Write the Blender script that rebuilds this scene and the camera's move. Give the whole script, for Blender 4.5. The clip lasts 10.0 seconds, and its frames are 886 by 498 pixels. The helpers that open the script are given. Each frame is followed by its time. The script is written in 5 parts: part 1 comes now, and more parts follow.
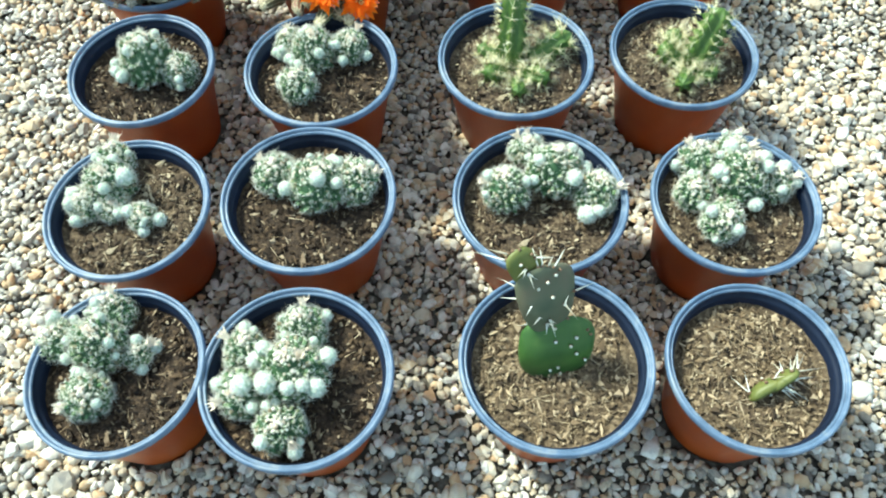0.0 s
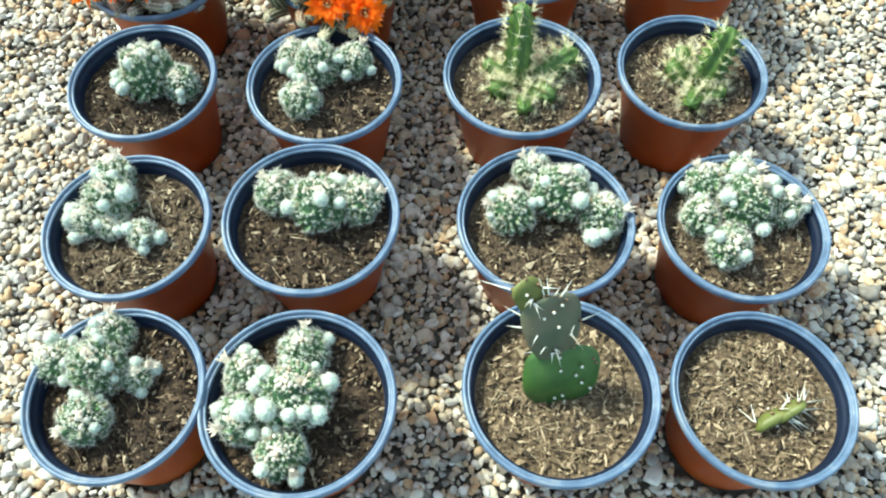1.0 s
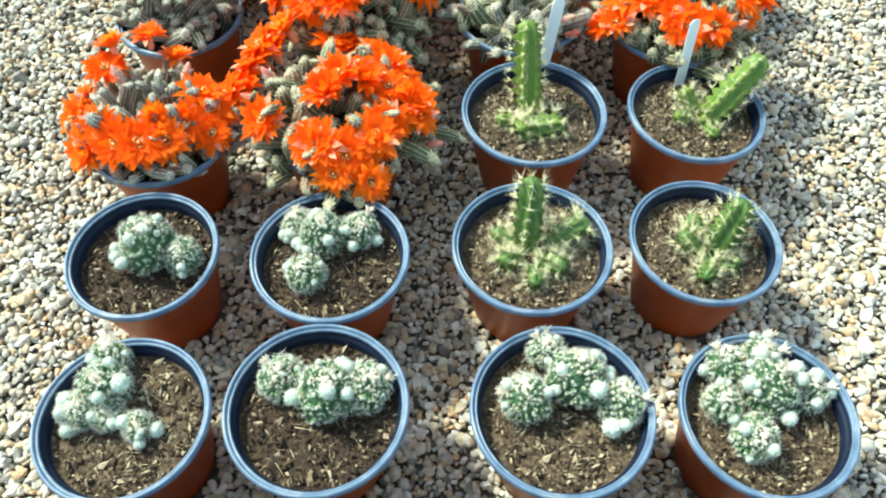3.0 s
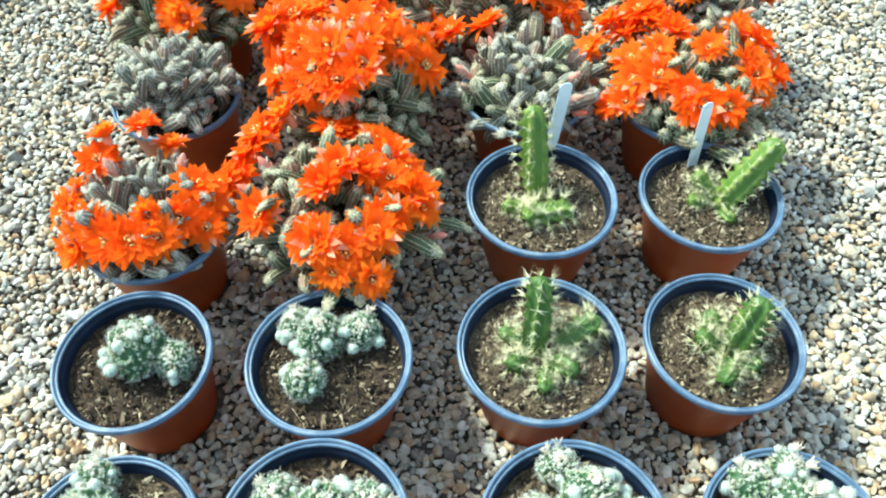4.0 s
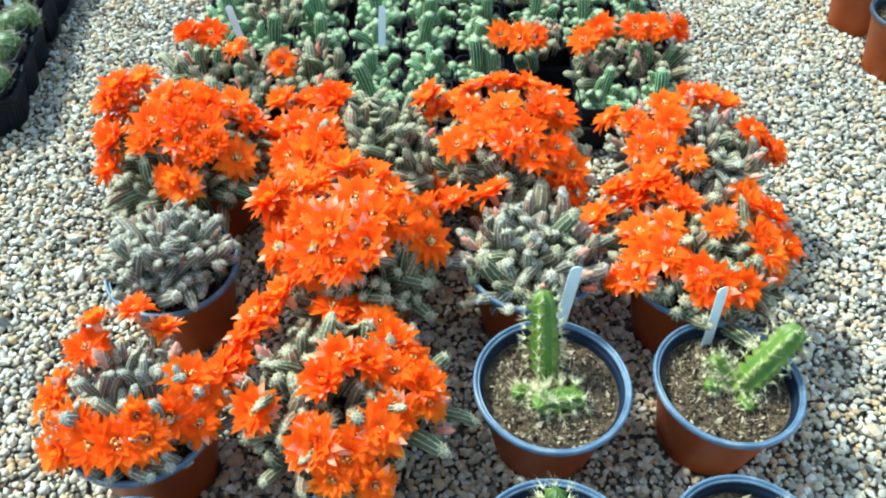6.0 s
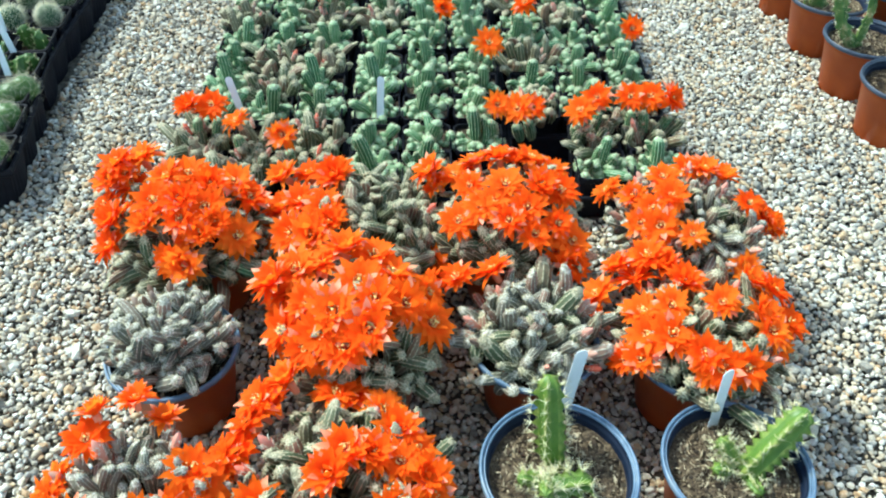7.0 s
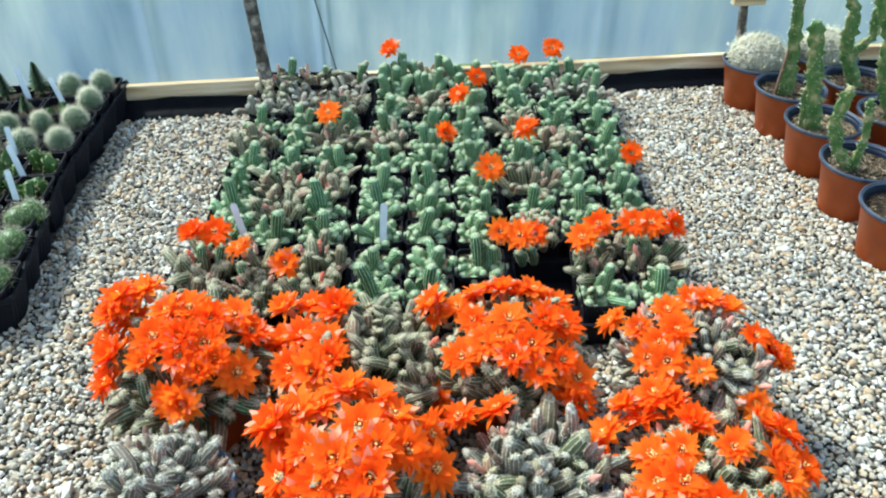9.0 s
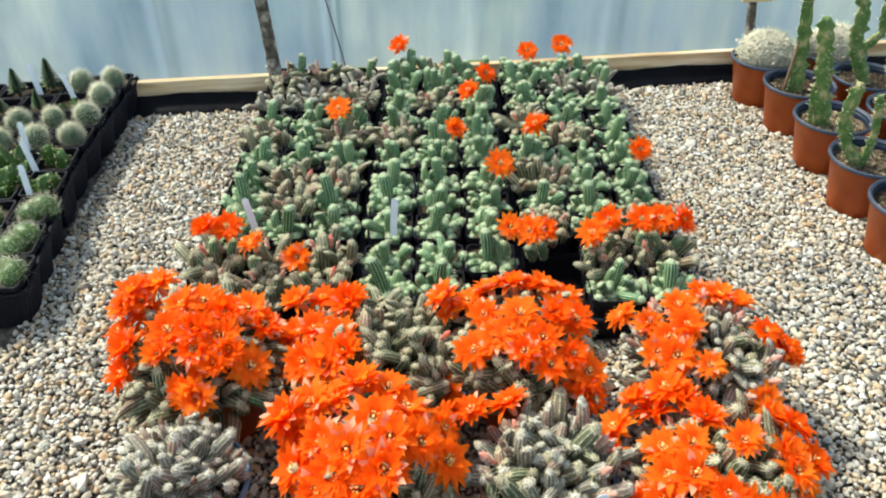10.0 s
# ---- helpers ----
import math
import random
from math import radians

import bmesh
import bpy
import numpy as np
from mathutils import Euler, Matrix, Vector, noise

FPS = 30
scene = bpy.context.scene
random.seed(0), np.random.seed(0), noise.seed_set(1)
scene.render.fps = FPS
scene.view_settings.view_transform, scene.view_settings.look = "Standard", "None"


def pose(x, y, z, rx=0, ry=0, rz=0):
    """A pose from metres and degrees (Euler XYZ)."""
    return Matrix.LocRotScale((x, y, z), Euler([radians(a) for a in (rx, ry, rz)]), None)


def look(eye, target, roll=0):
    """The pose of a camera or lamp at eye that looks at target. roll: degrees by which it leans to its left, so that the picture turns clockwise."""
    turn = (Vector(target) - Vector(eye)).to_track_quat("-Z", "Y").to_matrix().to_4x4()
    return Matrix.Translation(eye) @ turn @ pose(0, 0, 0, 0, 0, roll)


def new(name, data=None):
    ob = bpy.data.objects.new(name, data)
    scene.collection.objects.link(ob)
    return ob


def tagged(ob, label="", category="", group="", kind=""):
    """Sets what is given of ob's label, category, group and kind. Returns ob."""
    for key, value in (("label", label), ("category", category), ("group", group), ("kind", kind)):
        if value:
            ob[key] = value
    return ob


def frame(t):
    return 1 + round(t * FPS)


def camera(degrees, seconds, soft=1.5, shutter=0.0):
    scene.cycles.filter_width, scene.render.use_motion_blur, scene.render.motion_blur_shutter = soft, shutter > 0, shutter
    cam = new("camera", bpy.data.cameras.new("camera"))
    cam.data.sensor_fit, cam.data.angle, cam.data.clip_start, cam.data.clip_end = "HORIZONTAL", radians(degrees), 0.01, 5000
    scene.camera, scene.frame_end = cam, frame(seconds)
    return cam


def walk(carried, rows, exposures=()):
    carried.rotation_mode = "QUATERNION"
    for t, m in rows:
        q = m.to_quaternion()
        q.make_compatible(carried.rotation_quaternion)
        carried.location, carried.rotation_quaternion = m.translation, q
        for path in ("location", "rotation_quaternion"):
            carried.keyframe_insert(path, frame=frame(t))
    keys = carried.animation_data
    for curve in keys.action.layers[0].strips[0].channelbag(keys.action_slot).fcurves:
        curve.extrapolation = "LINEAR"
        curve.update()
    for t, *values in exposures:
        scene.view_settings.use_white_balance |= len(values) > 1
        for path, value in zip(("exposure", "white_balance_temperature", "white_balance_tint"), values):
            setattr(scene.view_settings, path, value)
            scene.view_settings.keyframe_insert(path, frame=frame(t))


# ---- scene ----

# camera and walk
cam = camera(59.30, 10.0, soft=2.1)
ROWS = [
    (0.0, -0.0038, 0.0000, 0.6534, 30.5504, 0.7043, 0.2603),
    (0.5, -0.0041, 0.0085, 0.6520, 30.1694, 0.5020, 0.6739),
    (1.0, -0.0095, 0.0256, 0.6592, 29.9565, 0.1979, 0.7395),
    (1.5, -0.0136, 0.0453, 0.6697, 31.1556, -0.0931, 0.9479),
    (2.0, -0.0217, 0.0654, 0.6746, 32.1716, -0.4164, 0.6350),
    (2.5, -0.0290, 0.0860, 0.6807, 33.9963, -0.5323, 0.1875),
    (4.0, -0.0237, 0.1902, 0.7007, 37.3869, 0.5116, 0.1395),
    (4.5, -0.0306, 0.2191, 0.7026, 38.7277, 0.4550, -0.2851),
    (5.0, -0.0290, 0.2440, 0.7069, 40.2720, 0.3542, -0.0750),
    (5.5, -0.0305, 0.2674, 0.7228, 41.9473, 0.2139, 0.0471),
    (7.0, -0.0486, 0.3197, 0.7688, 46.4898, -0.0792, -0.9437),
    (7.5, -0.0490, 0.3328, 0.7776, 47.9319, -0.1001, -1.0113),
    (8.0, -0.0497, 0.3459, 0.7856, 49.2458, -0.1698, -0.9507),
    (8.5, -0.0484, 0.3566, 0.7958, 51.5482, -0.1477, -0.8071),
    (9.0, -0.0490, 0.3572, 0.8006, 53.3876, 0.0454, -0.8533),
    (9.5, -0.0522, 0.3525, 0.8031, 53.3838, -0.0821, -0.7927),
    (10.0, -0.0573, 0.3499, 0.8022, 53.1751, 0.1802, -0.5030),
]
walk(cam, [(t, pose(*p)) for t, *p in ROWS], exposures=[(0.0, 1.36, 6150, -8.5), (1.0, 1.36, 6250, -7.5), (2.5, 1.39, 6400, -8.5), (4.0, 1.39, 5850, -11.0), (5.5, 1.30, 5650, -11.5), (7.5, 1.20, 5650, -8.0), (9.0, 1.12, 5750, -3.5), (10.0, 1.10, 6600, 2.0)])

# daylight: sun from the far left, softened by the polythene, and the sky
SUN_EL, SUN_AZ = 49.0, 57.0
world = bpy.data.worlds.new("sky")
scene.world = world
world.use_nodes = True
wn = world.node_tree.nodes
sky = wn.new("ShaderNodeTexSky")
sky.sky_type, sky.sun_disc = "NISHITA", False
sky.sun_elevation, sky.sun_rotation = radians(SUN_EL), radians(-SUN_AZ)
wn["Background"].inputs[1].default_value = 0.15
world.node_tree.links.new(sky.outputs[0], wn["Background"].inputs[0])
sun_data = bpy.data.lights.new("sun", "SUN")
sun_data.energy, sun_data.angle, sun_data.color = 3.2, radians(8.0), (1.0, 0.95, 0.86)
sun = new("sun", sun_data)
sun_way = Vector((-math.sin(radians(SUN_AZ)) * math.cos(radians(SUN_EL)), math.cos(radians(SUN_AZ)) * math.cos(radians(SUN_EL)), math.sin(radians(SUN_EL))))
sun.matrix_world = look(sun_way * 10, (0, 0, 0))

# ---- materials ----
def ramp(nt, stops, mode="LINEAR"):
    r = nt.nodes.new("ShaderNodeValToRGB")
    r.color_ramp.interpolation = mode
    e = r.color_ramp.elements
    while len(e) < len(stops):
        e.new(0.5)
    for k, (p, c) in zip(e, stops):
        k.position, k.color = p, (*c, 1)
    return r


def material(name, stops, scale=60.0, rough=0.6, bump=0.0, bump_scale=300.0, source="noise", mix=0.0, spec=0.4, detail=5.0, trans=0.0, mode="LINEAR", dist=0.001, sss=0.0):
    """Procedural surface: colour ramp driven by noise, by object or by island, broken up by a second, finer noise."""
    m = bpy.data.materials.new(name)
    m.use_nodes = True
    nt = m.node_tree
    n, l = nt.nodes, nt.links
    b = n["Principled BSDF"]
    co = n.new("ShaderNodeTexCoord")
    tx = n.new("ShaderNodeTexNoise")
    tx.inputs["Scale"].default_value, tx.inputs["Detail"].default_value = scale, detail
    l.new(co.outputs["Object"], tx.inputs["Vector"])
    val = tx.outputs["Fac"]
    if source != "noise":
        if source == "object":
            s = n.new("ShaderNodeObjectInfo").outputs["Random"]
        else:
            s = n.new("ShaderNodeNewGeometry").outputs["Random Per Island"]
        a = n.new("ShaderNodeMath")
        a.operation = "MULTIPLY_ADD"
        sub = n.new("ShaderNodeMath")
        sub.operation = "SUBTRACT"
        l.new(tx.outputs["Fac"], sub.inputs[0])
        sub.inputs[1].default_value = 0.5
        l.new(sub.outputs[0], a.inputs[0])
        a.inputs[1].default_value = mix
        l.new(s, a.inputs[2])
        val = a.outputs[0]
    r = ramp(nt, stops, mode)
    l.new(val, r.inputs[0])
    l.new(r.outputs[0], b.inputs["Base Color"])
    b.inputs["Roughness"].default_value = rough
    b.inputs["Specular IOR Level"].default_value = spec
    if sss:
        b.inputs["Subsurface Weight"].default_value = sss
        b.inputs["Subsurface Radius"].default_value = (0.006, 0.004, 0.002)
    if bump:
        t2 = n.new("ShaderNodeTexNoise")
        t2.inputs["Scale"].default_value, t2.inputs["Detail"].default_value = bump_scale, 4
        l.new(co.outputs["Object"], t2.inputs["Vector"])
        bp = n.new("ShaderNodeBump")
        bp.inputs["Strength"].default_value, bp.inputs["Distance"].default_value = bump, dist
        l.new(t2.outputs["Fac"], bp.inputs["Height"])
        l.new(bp.outputs[0], b.inputs["Normal"])
    if trans:
        t = n.new("ShaderNodeBsdfTranslucent")
        l.new(r.outputs[0], t.inputs["Color"])
        mx = n.new("ShaderNodeMixShader")
        mx.inputs[0].default_value = trans
        l.new(b.outputs[0], mx.inputs[1])
        l.new(t.outputs[0], mx.inputs[2])
        l.new(mx.outputs[0], n["Material Output"].inputs["Surface"])
    return m


M_PEBBLE = material("pebble", [(0.0, (0.13, 0.115, 0.095)), (0.11, (0.24, 0.225, 0.195)), (0.22, (0.42, 0.35, 0.25)), (0.34, (0.54, 0.48, 0.375)), (0.45, (0.31, 0.305, 0.285)), (0.56, (0.58, 0.55, 0.46)), (0.66, (0.48, 0.38, 0.245)), (0.77, (0.42, 0.27, 0.145)), (0.84, (0.50, 0.46, 0.375)), (0.94, (0.60, 0.58, 0.52)), (1.0, (0.72, 0.70, 0.645))], 160, 0.62, 0.25, 700, "island", 0.30)
# bed colour kept dark to deepen the shade in the gaps between pebbles
M_GROUND = material("gap_shade_gravel_bed", [(0.3, (0.040, 0.034, 0.027)), (0.5, (0.085, 0.074, 0.058)), (0.7, (0.17, 0.15, 0.12))], 90, 0.95, 0.6, 110, dist=0.01)
M_POT = material("terracotta_plastic", [(0.3, (0.26, 0.043, 0.005)), (0.7, (0.35, 0.071, 0.009))], 25, 0.42, 0.05, 90, spec=0.3)
M_RIM = material("blue_rim_plastic", [(0.35, (0.068, 0.115, 0.19)), (0.54, (0.108, 0.168, 0.26)), (0.64, (0.18, 0.225, 0.28)), (0.72, (0.105, 0.16, 0.25))], 60, 0.45, 0.06, 160, spec=0.6)
M_RIM_DARK = material("grey_navy_rim_plastic", [(0.3, (0.035, 0.045, 0.07)), (0.7, (0.06, 0.075, 0.11))], 60, 0.5, 0.06, 160)
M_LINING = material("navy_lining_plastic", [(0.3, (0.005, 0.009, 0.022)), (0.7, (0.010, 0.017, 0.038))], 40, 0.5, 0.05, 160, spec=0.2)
M_SOIL = material("potting_soil", [(0.25, (0.016, 0.011, 0.007)), (0.5, (0.085, 0.058, 0.035)), (0.75, (0.21, 0.16, 0.10))], 240, 0.95, 0.9, 420, dist=0.004)
M_CHIP = material("bark_chip", [(0.0, (0.016, 0.011, 0.007)), (0.4, (0.07, 0.045, 0.026)), (0.7, (0.16, 0.115, 0.068)), (0.92, (0.40, 0.33, 0.22))], 200, 0.9, 0.3, 600, "island", 0.2)
M_SOIL_DARK = material("moist_soil", [(0.25, (0.014, 0.009, 0.006)), (0.5, (0.042, 0.027, 0.016)), (0.75, (0.12, 0.08, 0.045))], 240, 0.95, 0.9, 420, dist=0.004)
M_SOIL_PALE = material("fibrous_soil", [(0.25, (0.042, 0.028, 0.016)), (0.5, (0.12, 0.085, 0.05)), (0.75, (0.26, 0.20, 0.125))], 240, 0.95, 0.9, 420, dist=0.004)
M_CHIP_DARK = material("dark_bark_chip", [(0.0, (0.012, 0.008, 0.005)), (0.5, (0.05, 0.031, 0.017)), (0.8, (0.13, 0.085, 0.048)), (0.95, (0.34, 0.27, 0.18))], 200, 0.9, 0.3, 600, "island", 0.2)
M_CHIP_PALE = material("pale_bark_chip", [(0.0, (0.03, 0.02, 0.012)), (0.35, (0.115, 0.078, 0.044)), (0.6, (0.22, 0.16, 0.092)), (0.9, (0.43, 0.335, 0.215))], 200, 0.9, 0.3, 600, "island", 0.2)
M_STRAW = material("straw_fibre", [(0.0, (0.15, 0.10, 0.055)), (0.7, (0.34, 0.26, 0.155)), (1.0, (0.58, 0.48, 0.32))], 200, 0.85, 0, 1, "island", 0.2)
M_GREEN = material("stem_green", [(0.0, (0.030, 0.100, 0.036)), (0.5, (0.052, 0.142, 0.052)), (1.0, (0.090, 0.178, 0.068))], 120, 0.5, 0.2, 700, "object", 0.5)
M_CREST_PALE = material("bristly_crest", [(0.38, (0.17, 0.30, 0.145)), (0.5, (0.31, 0.43, 0.245)), (0.62, (0.57, 0.63, 0.46))], 700, 0.8, 0.3, 1500, detail=2)
M_CREST_OLIVE = material("olive_bristly_crest", [(0.38, (0.17, 0.16, 0.095)), (0.5, (0.285, 0.26, 0.165)), (0.62, (0.48, 0.44, 0.315))], 700, 0.8, 0.3, 1500, detail=2)
M_CREST_GREY = material("grey_bristly_crest", [(0.38, (0.20, 0.19, 0.15)), (0.5, (0.33, 0.315, 0.26)), (0.62, (0.56, 0.535, 0.46))], 700, 0.8, 0.3, 1500, detail=2)
M_PUP = material("pup_green", [(0.0, (0.095, 0.195, 0.082)), (0.5, (0.155, 0.275, 0.12)), (1.0, (0.24, 0.335, 0.17))], 120, 0.55, 0.2, 700, "object", 0.5)
M_OLIVE = material("stem_olive", [(0.0, (0.062, 0.085, 0.038)), (0.4, (0.098, 0.108, 0.056)), (0.75, (0.14, 0.112, 0.066)), (1.0, (0.20, 0.10, 0.066))], 120, 0.55, 0.2, 700, "object", 0.5)
M_GREY = material("stem_grey", [(0.0, (0.105, 0.108, 0.078)), (0.4, (0.14, 0.136, 0.10)), (0.7, (0.17, 0.146, 0.112)), (0.86, (0.20, 0.15, 0.11)), (1.0, (0.23, 0.125, 0.09))], 120, 0.6, 0.2, 700, "object", 0.5)
M_AREOLE = material("areole_wool", [(0.3, (0.52, 0.49, 0.38)), (0.7, (0.74, 0.72, 0.62))], 300, 0.9, 0)
M_TUFT = material("straw_tuft", [(0.3, (0.36, 0.33, 0.20)), (0.7, (0.56, 0.52, 0.36))], 300, 0.9, 0)
M_PETAL = material("orange_petal", [(0.0, (0.96, 0.145, 0.006)), (0.5, (0.97, 0.195, 0.010)), (1.0, (0.98, 0.27, 0.022))], 90, 0.65, 0, 1, "object", 0.5, spec=0.12, trans=0.60)
M_PALE = material("pale_petal", [(0.3, (0.86, 0.22, 0.09)), (0.7, (0.90, 0.42, 0.25))], 90, 0.5, 0, trans=0.35)
M_STAMEN = material("yellow_stamen", [(0.3, (0.80, 0.55, 0.08)), (0.7, (0.85, 0.75, 0.35))], 300, 0.6)
M_THROAT = material("dark_red_throat", [(0.3, (0.30, 0.02, 0.006)), (0.7, (0.45, 0.04, 0.01))], 300, 0.7)
M_BUD = material("pink_bud", [(0.0, (0.56, 0.20, 0.15)), (0.4, (0.48, 0.26, 0.20)), (1.0, (0.30, 0.19, 0.13))], 200, 0.6, 0.2, 600, "object", 0.5)
M_BUD_RED = material("red_bud", [(0.0, (0.70, 0.13, 0.07)), (0.5, (0.66, 0.24, 0.17)), (1.0, (0.62, 0.34, 0.26))], 200, 0.6, 0.2, 600, "object", 0.5)
M_WITHER = material("withered_bud", [(0.0, (0.15, 0.085, 0.055)), (0.5, (0.24, 0.15, 0.105)), (1.0, (0.33, 0.25, 0.20))], 200, 0.8, 0.4, 600, "object", 0.5)
M_BODY = material("mammillaria_green", [(0.3, (0.022, 0.062, 0.024)), (0.7, (0.045, 0.10, 0.038))], 140, 0.5, 0.2, 700)
M_TUBER = material("tubercle", [(0.0, (0.06, 0.14, 0.055)), (0.45, (0.11, 0.20, 0.085)), (0.75, (0.20, 0.25, 0.13)), (1.0, (0.36, 0.29, 0.19))], 200, 0.5, 0, 1, "island", 0.3)
M_SPINE = material("white_spine", [(0.0, (0.60, 0.55, 0.42)), (0.35, (0.70, 0.70, 0.60)), (1.0, (0.80, 0.84, 0.80))], 200, 0.7, 0, 1, "island", 0.2, trans=0.2)
M_WOOL = material("white_wool", [(0.36, (0.30, 0.42, 0.31)), (0.5, (0.48, 0.57, 0.48)), (0.66, (0.70, 0.745, 0.70))], 400, 0.95, 0.6, 1500)
M_CREAM = material("cream_flower", [(0.0, (0.66, 0.53, 0.40)), (0.5, (0.78, 0.68, 0.55)), (1.0, (0.88, 0.84, 0.76))], 200, 0.7, 0, 1, "island", 0.3, trans=0.3)
M_COLUMN = material("column_green", [(0.3, (0.034, 0.080, 0.012)), (0.7, (0.066, 0.126, 0.021))], 90, 0.45, 0.2, 600)
M_CREST = material("column_crest", [(0.3, (0.22, 0.27, 0.09)), (0.7, (0.40, 0.40, 0.18))], 120, 0.5, 0.2, 600)
M_RIDGE = material("yellowish_rib_edge", [(0.35, (0.045, 0.100, 0.016)), (0.55, (0.082, 0.145, 0.026)), (0.72, (0.17, 0.21, 0.055))], 110, 0.5, 0.2, 600)
M_NEEDLE = material("yellow_needle", [(0.0, (0.48, 0.41, 0.19)), (0.5, (0.66, 0.61, 0.36)), (1.0, (0.80, 0.79, 0.62))], 200, 0.6, 0, 1, "island", 0.2)
M_PAD = material("pad_green", [(0.25, (0.026, 0.072, 0.016)), (0.6, (0.052, 0.115, 0.024)), (0.85, (0.11, 0.165, 0.038))], 45, 0.42, 0.15, 250)
M_PAD_GREY = material("pad_grey_green", [(0.25, (0.06, 0.082, 0.05)), (0.5, (0.095, 0.105, 0.065)), (0.75, (0.13, 0.105, 0.07))], 45, 0.5, 0.15, 250)
M_PAD_OLIVE = material("pad_olive", [(0.25, (0.08, 0.105, 0.02)), (0.55, (0.14, 0.15, 0.04)), (0.8, (0.20, 0.13, 0.06))], 60, 0.5, 0.15, 250)
M_HALO = material("straw_pale_spine", [(0.0, (0.70, 0.64, 0.42)), (0.5, (0.82, 0.79, 0.60)), (1.0, (0.88, 0.88, 0.76))], 200, 0.7, 0, 1, "island", 0.2, trans=0.3)
M_STAKE = material("brown_cane", [(0.3, (0.12, 0.07, 0.04)), (0.7, (0.24, 0.15, 0.09))], 90, 0.7, 0.2, 400)
M_TRAY = material("black_tray_plastic", [(0.3, (0.006, 0.006, 0.009)), (0.7, (0.011, 0.011, 0.015))], 60, 0.6, 0.15, 120, spec=0.10)
M_LABEL = material("white_label_plastic", [(0.3, (0.66, 0.70, 0.74)), (0.7, (0.76, 0.79, 0.82))], 30, 0.4, 0.05, 200)
M_WOOD = material("weathered_board", [(0.30, (0.30, 0.19, 0.09)), (0.45, (0.52, 0.38, 0.21)), (0.58, (0.66, 0.53, 0.34)), (0.72, (0.80, 0.72, 0.56))], 9, 0.75, 0.4, 120)
wood_nt = M_WOOD.node_tree  # grain drawn out along the board
wood_map = wood_nt.nodes.new("ShaderNodeMapping")
wood_map.inputs["Scale"].default_value = (0.55, 6.0, 7.0)
for wood_node in [n for n in wood_nt.nodes if n.bl_idname == "ShaderNodeTexNoise"]:
    wood_nt.links.new(wood_map.outputs[0], wood_node.inputs["Vector"])
wood_nt.links.new(next(n for n in wood_nt.nodes if n.bl_idname == "ShaderNodeTexCoord").outputs["Object"], wood_map.inputs[0])
M_POST = material("grey_post_wood", [(0.38, (0.045, 0.036, 0.028)), (0.5, (0.12, 0.10, 0.08)), (0.62, (0.33, 0.29, 0.24))], 55, 0.8, 0.5, 120)
M_BLACK = material("black_ground_sheet", [(0.3, (0.003, 0.0035, 0.005)), (0.7, (0.006, 0.0065, 0.009))], 30, 0.5, 0.5, 40, dist=0.006, spec=0.06)
M_GRASS = material("outside_grass", [(0.3, (0.05, 0.09, 0.02)), (0.7, (0.12, 0.17, 0.05))], 3, 0.9, 0.5, 30)


def skin_material(name, clear, milk, stops, tint):
    m = bpy.data.materials.new(name)
    m.use_nodes = True
    nt = m.node_tree
    n, l = nt.nodes, nt.links
    n.remove(n["Principled BSDF"])
    co = n.new("ShaderNodeTexCoord")
    mp = n.new("ShaderNodeMapping")
    mp.inputs["Scale"].default_value = (1.0, 1.0, 0.35)
    l.new(co.outputs["Object"], mp.inputs[0])
    tx = n.new("ShaderNodeTexNoise")
    tx.inputs["Scale"].default_value, tx.inputs["Detail"].default_value = 4.5, 6
    l.new(mp.outputs[0], tx.inputs["Vector"])
    mp2 = n.new("ShaderNodeMapping")
    mp2.inputs["Scale"].default_value = (9.0, 9.0, 0.9)
    l.new(co.outputs["Object"], mp2.inputs[0])
    t2 = n.new("ShaderNodeTexNoise")
    t2.inputs["Scale"].default_value, t2.inputs["Detail"].default_value = 2.0, 8
    l.new(mp2.outputs[0], t2.inputs["Vector"])
    av = n.new("ShaderNodeMix")
    av.inputs[0].default_value = 0.22
    l.new(tx.outputs["Fac"], av.inputs[2])
    l.new(t2.outputs["Fac"], av.inputs[3])
    r = ramp(nt, stops)
    l.new(av.outputs[0], r.inputs[0])
    tl = n.new("ShaderNodeBsdfTranslucent")
    df = n.new("ShaderNodeBsdfDiffuse")
    tp = n.new("ShaderNodeBsdfTransparent")
    gl = n.new("ShaderNodeBsdfGlossy")
    gl.inputs["Roughness"].default_value = 0.25
    tp.inputs[0].default_value = (*tint, 1)
    l.new(r.outputs[0], tl.inputs[0])
    l.new(r.outputs[0], df.inputs[0])
    a, b, c = (n.new("ShaderNodeMixShader") for _ in range(3))
    a.inputs[0].default_value, b.inputs[0].default_value, c.inputs[0].default_value = milk, clear, 0.04
    l.new(tl.outputs[0], a.inputs[1]), l.new(df.outputs[0], a.inputs[2])
    l.new(a.outputs[0], b.inputs[1]), l.new(tp.outputs[0], b.inputs[2])
    l.new(b.outputs[0], c.inputs[1]), l.new(gl.outputs[0], c.inputs[2])
    bp = n.new("ShaderNodeBump")
    bp.inputs["Strength"].default_value, bp.inputs["Distance"].default_value = 0.4, 0.02
    l.new(tx.outputs["Fac"], bp.inputs["Height"])
    for s in (tl, df, gl):
        l.new(bp.outputs[0], s.inputs["Normal"])
    l.new(c.outputs[0], n["Material Output"].inputs["Surface"])
    return m


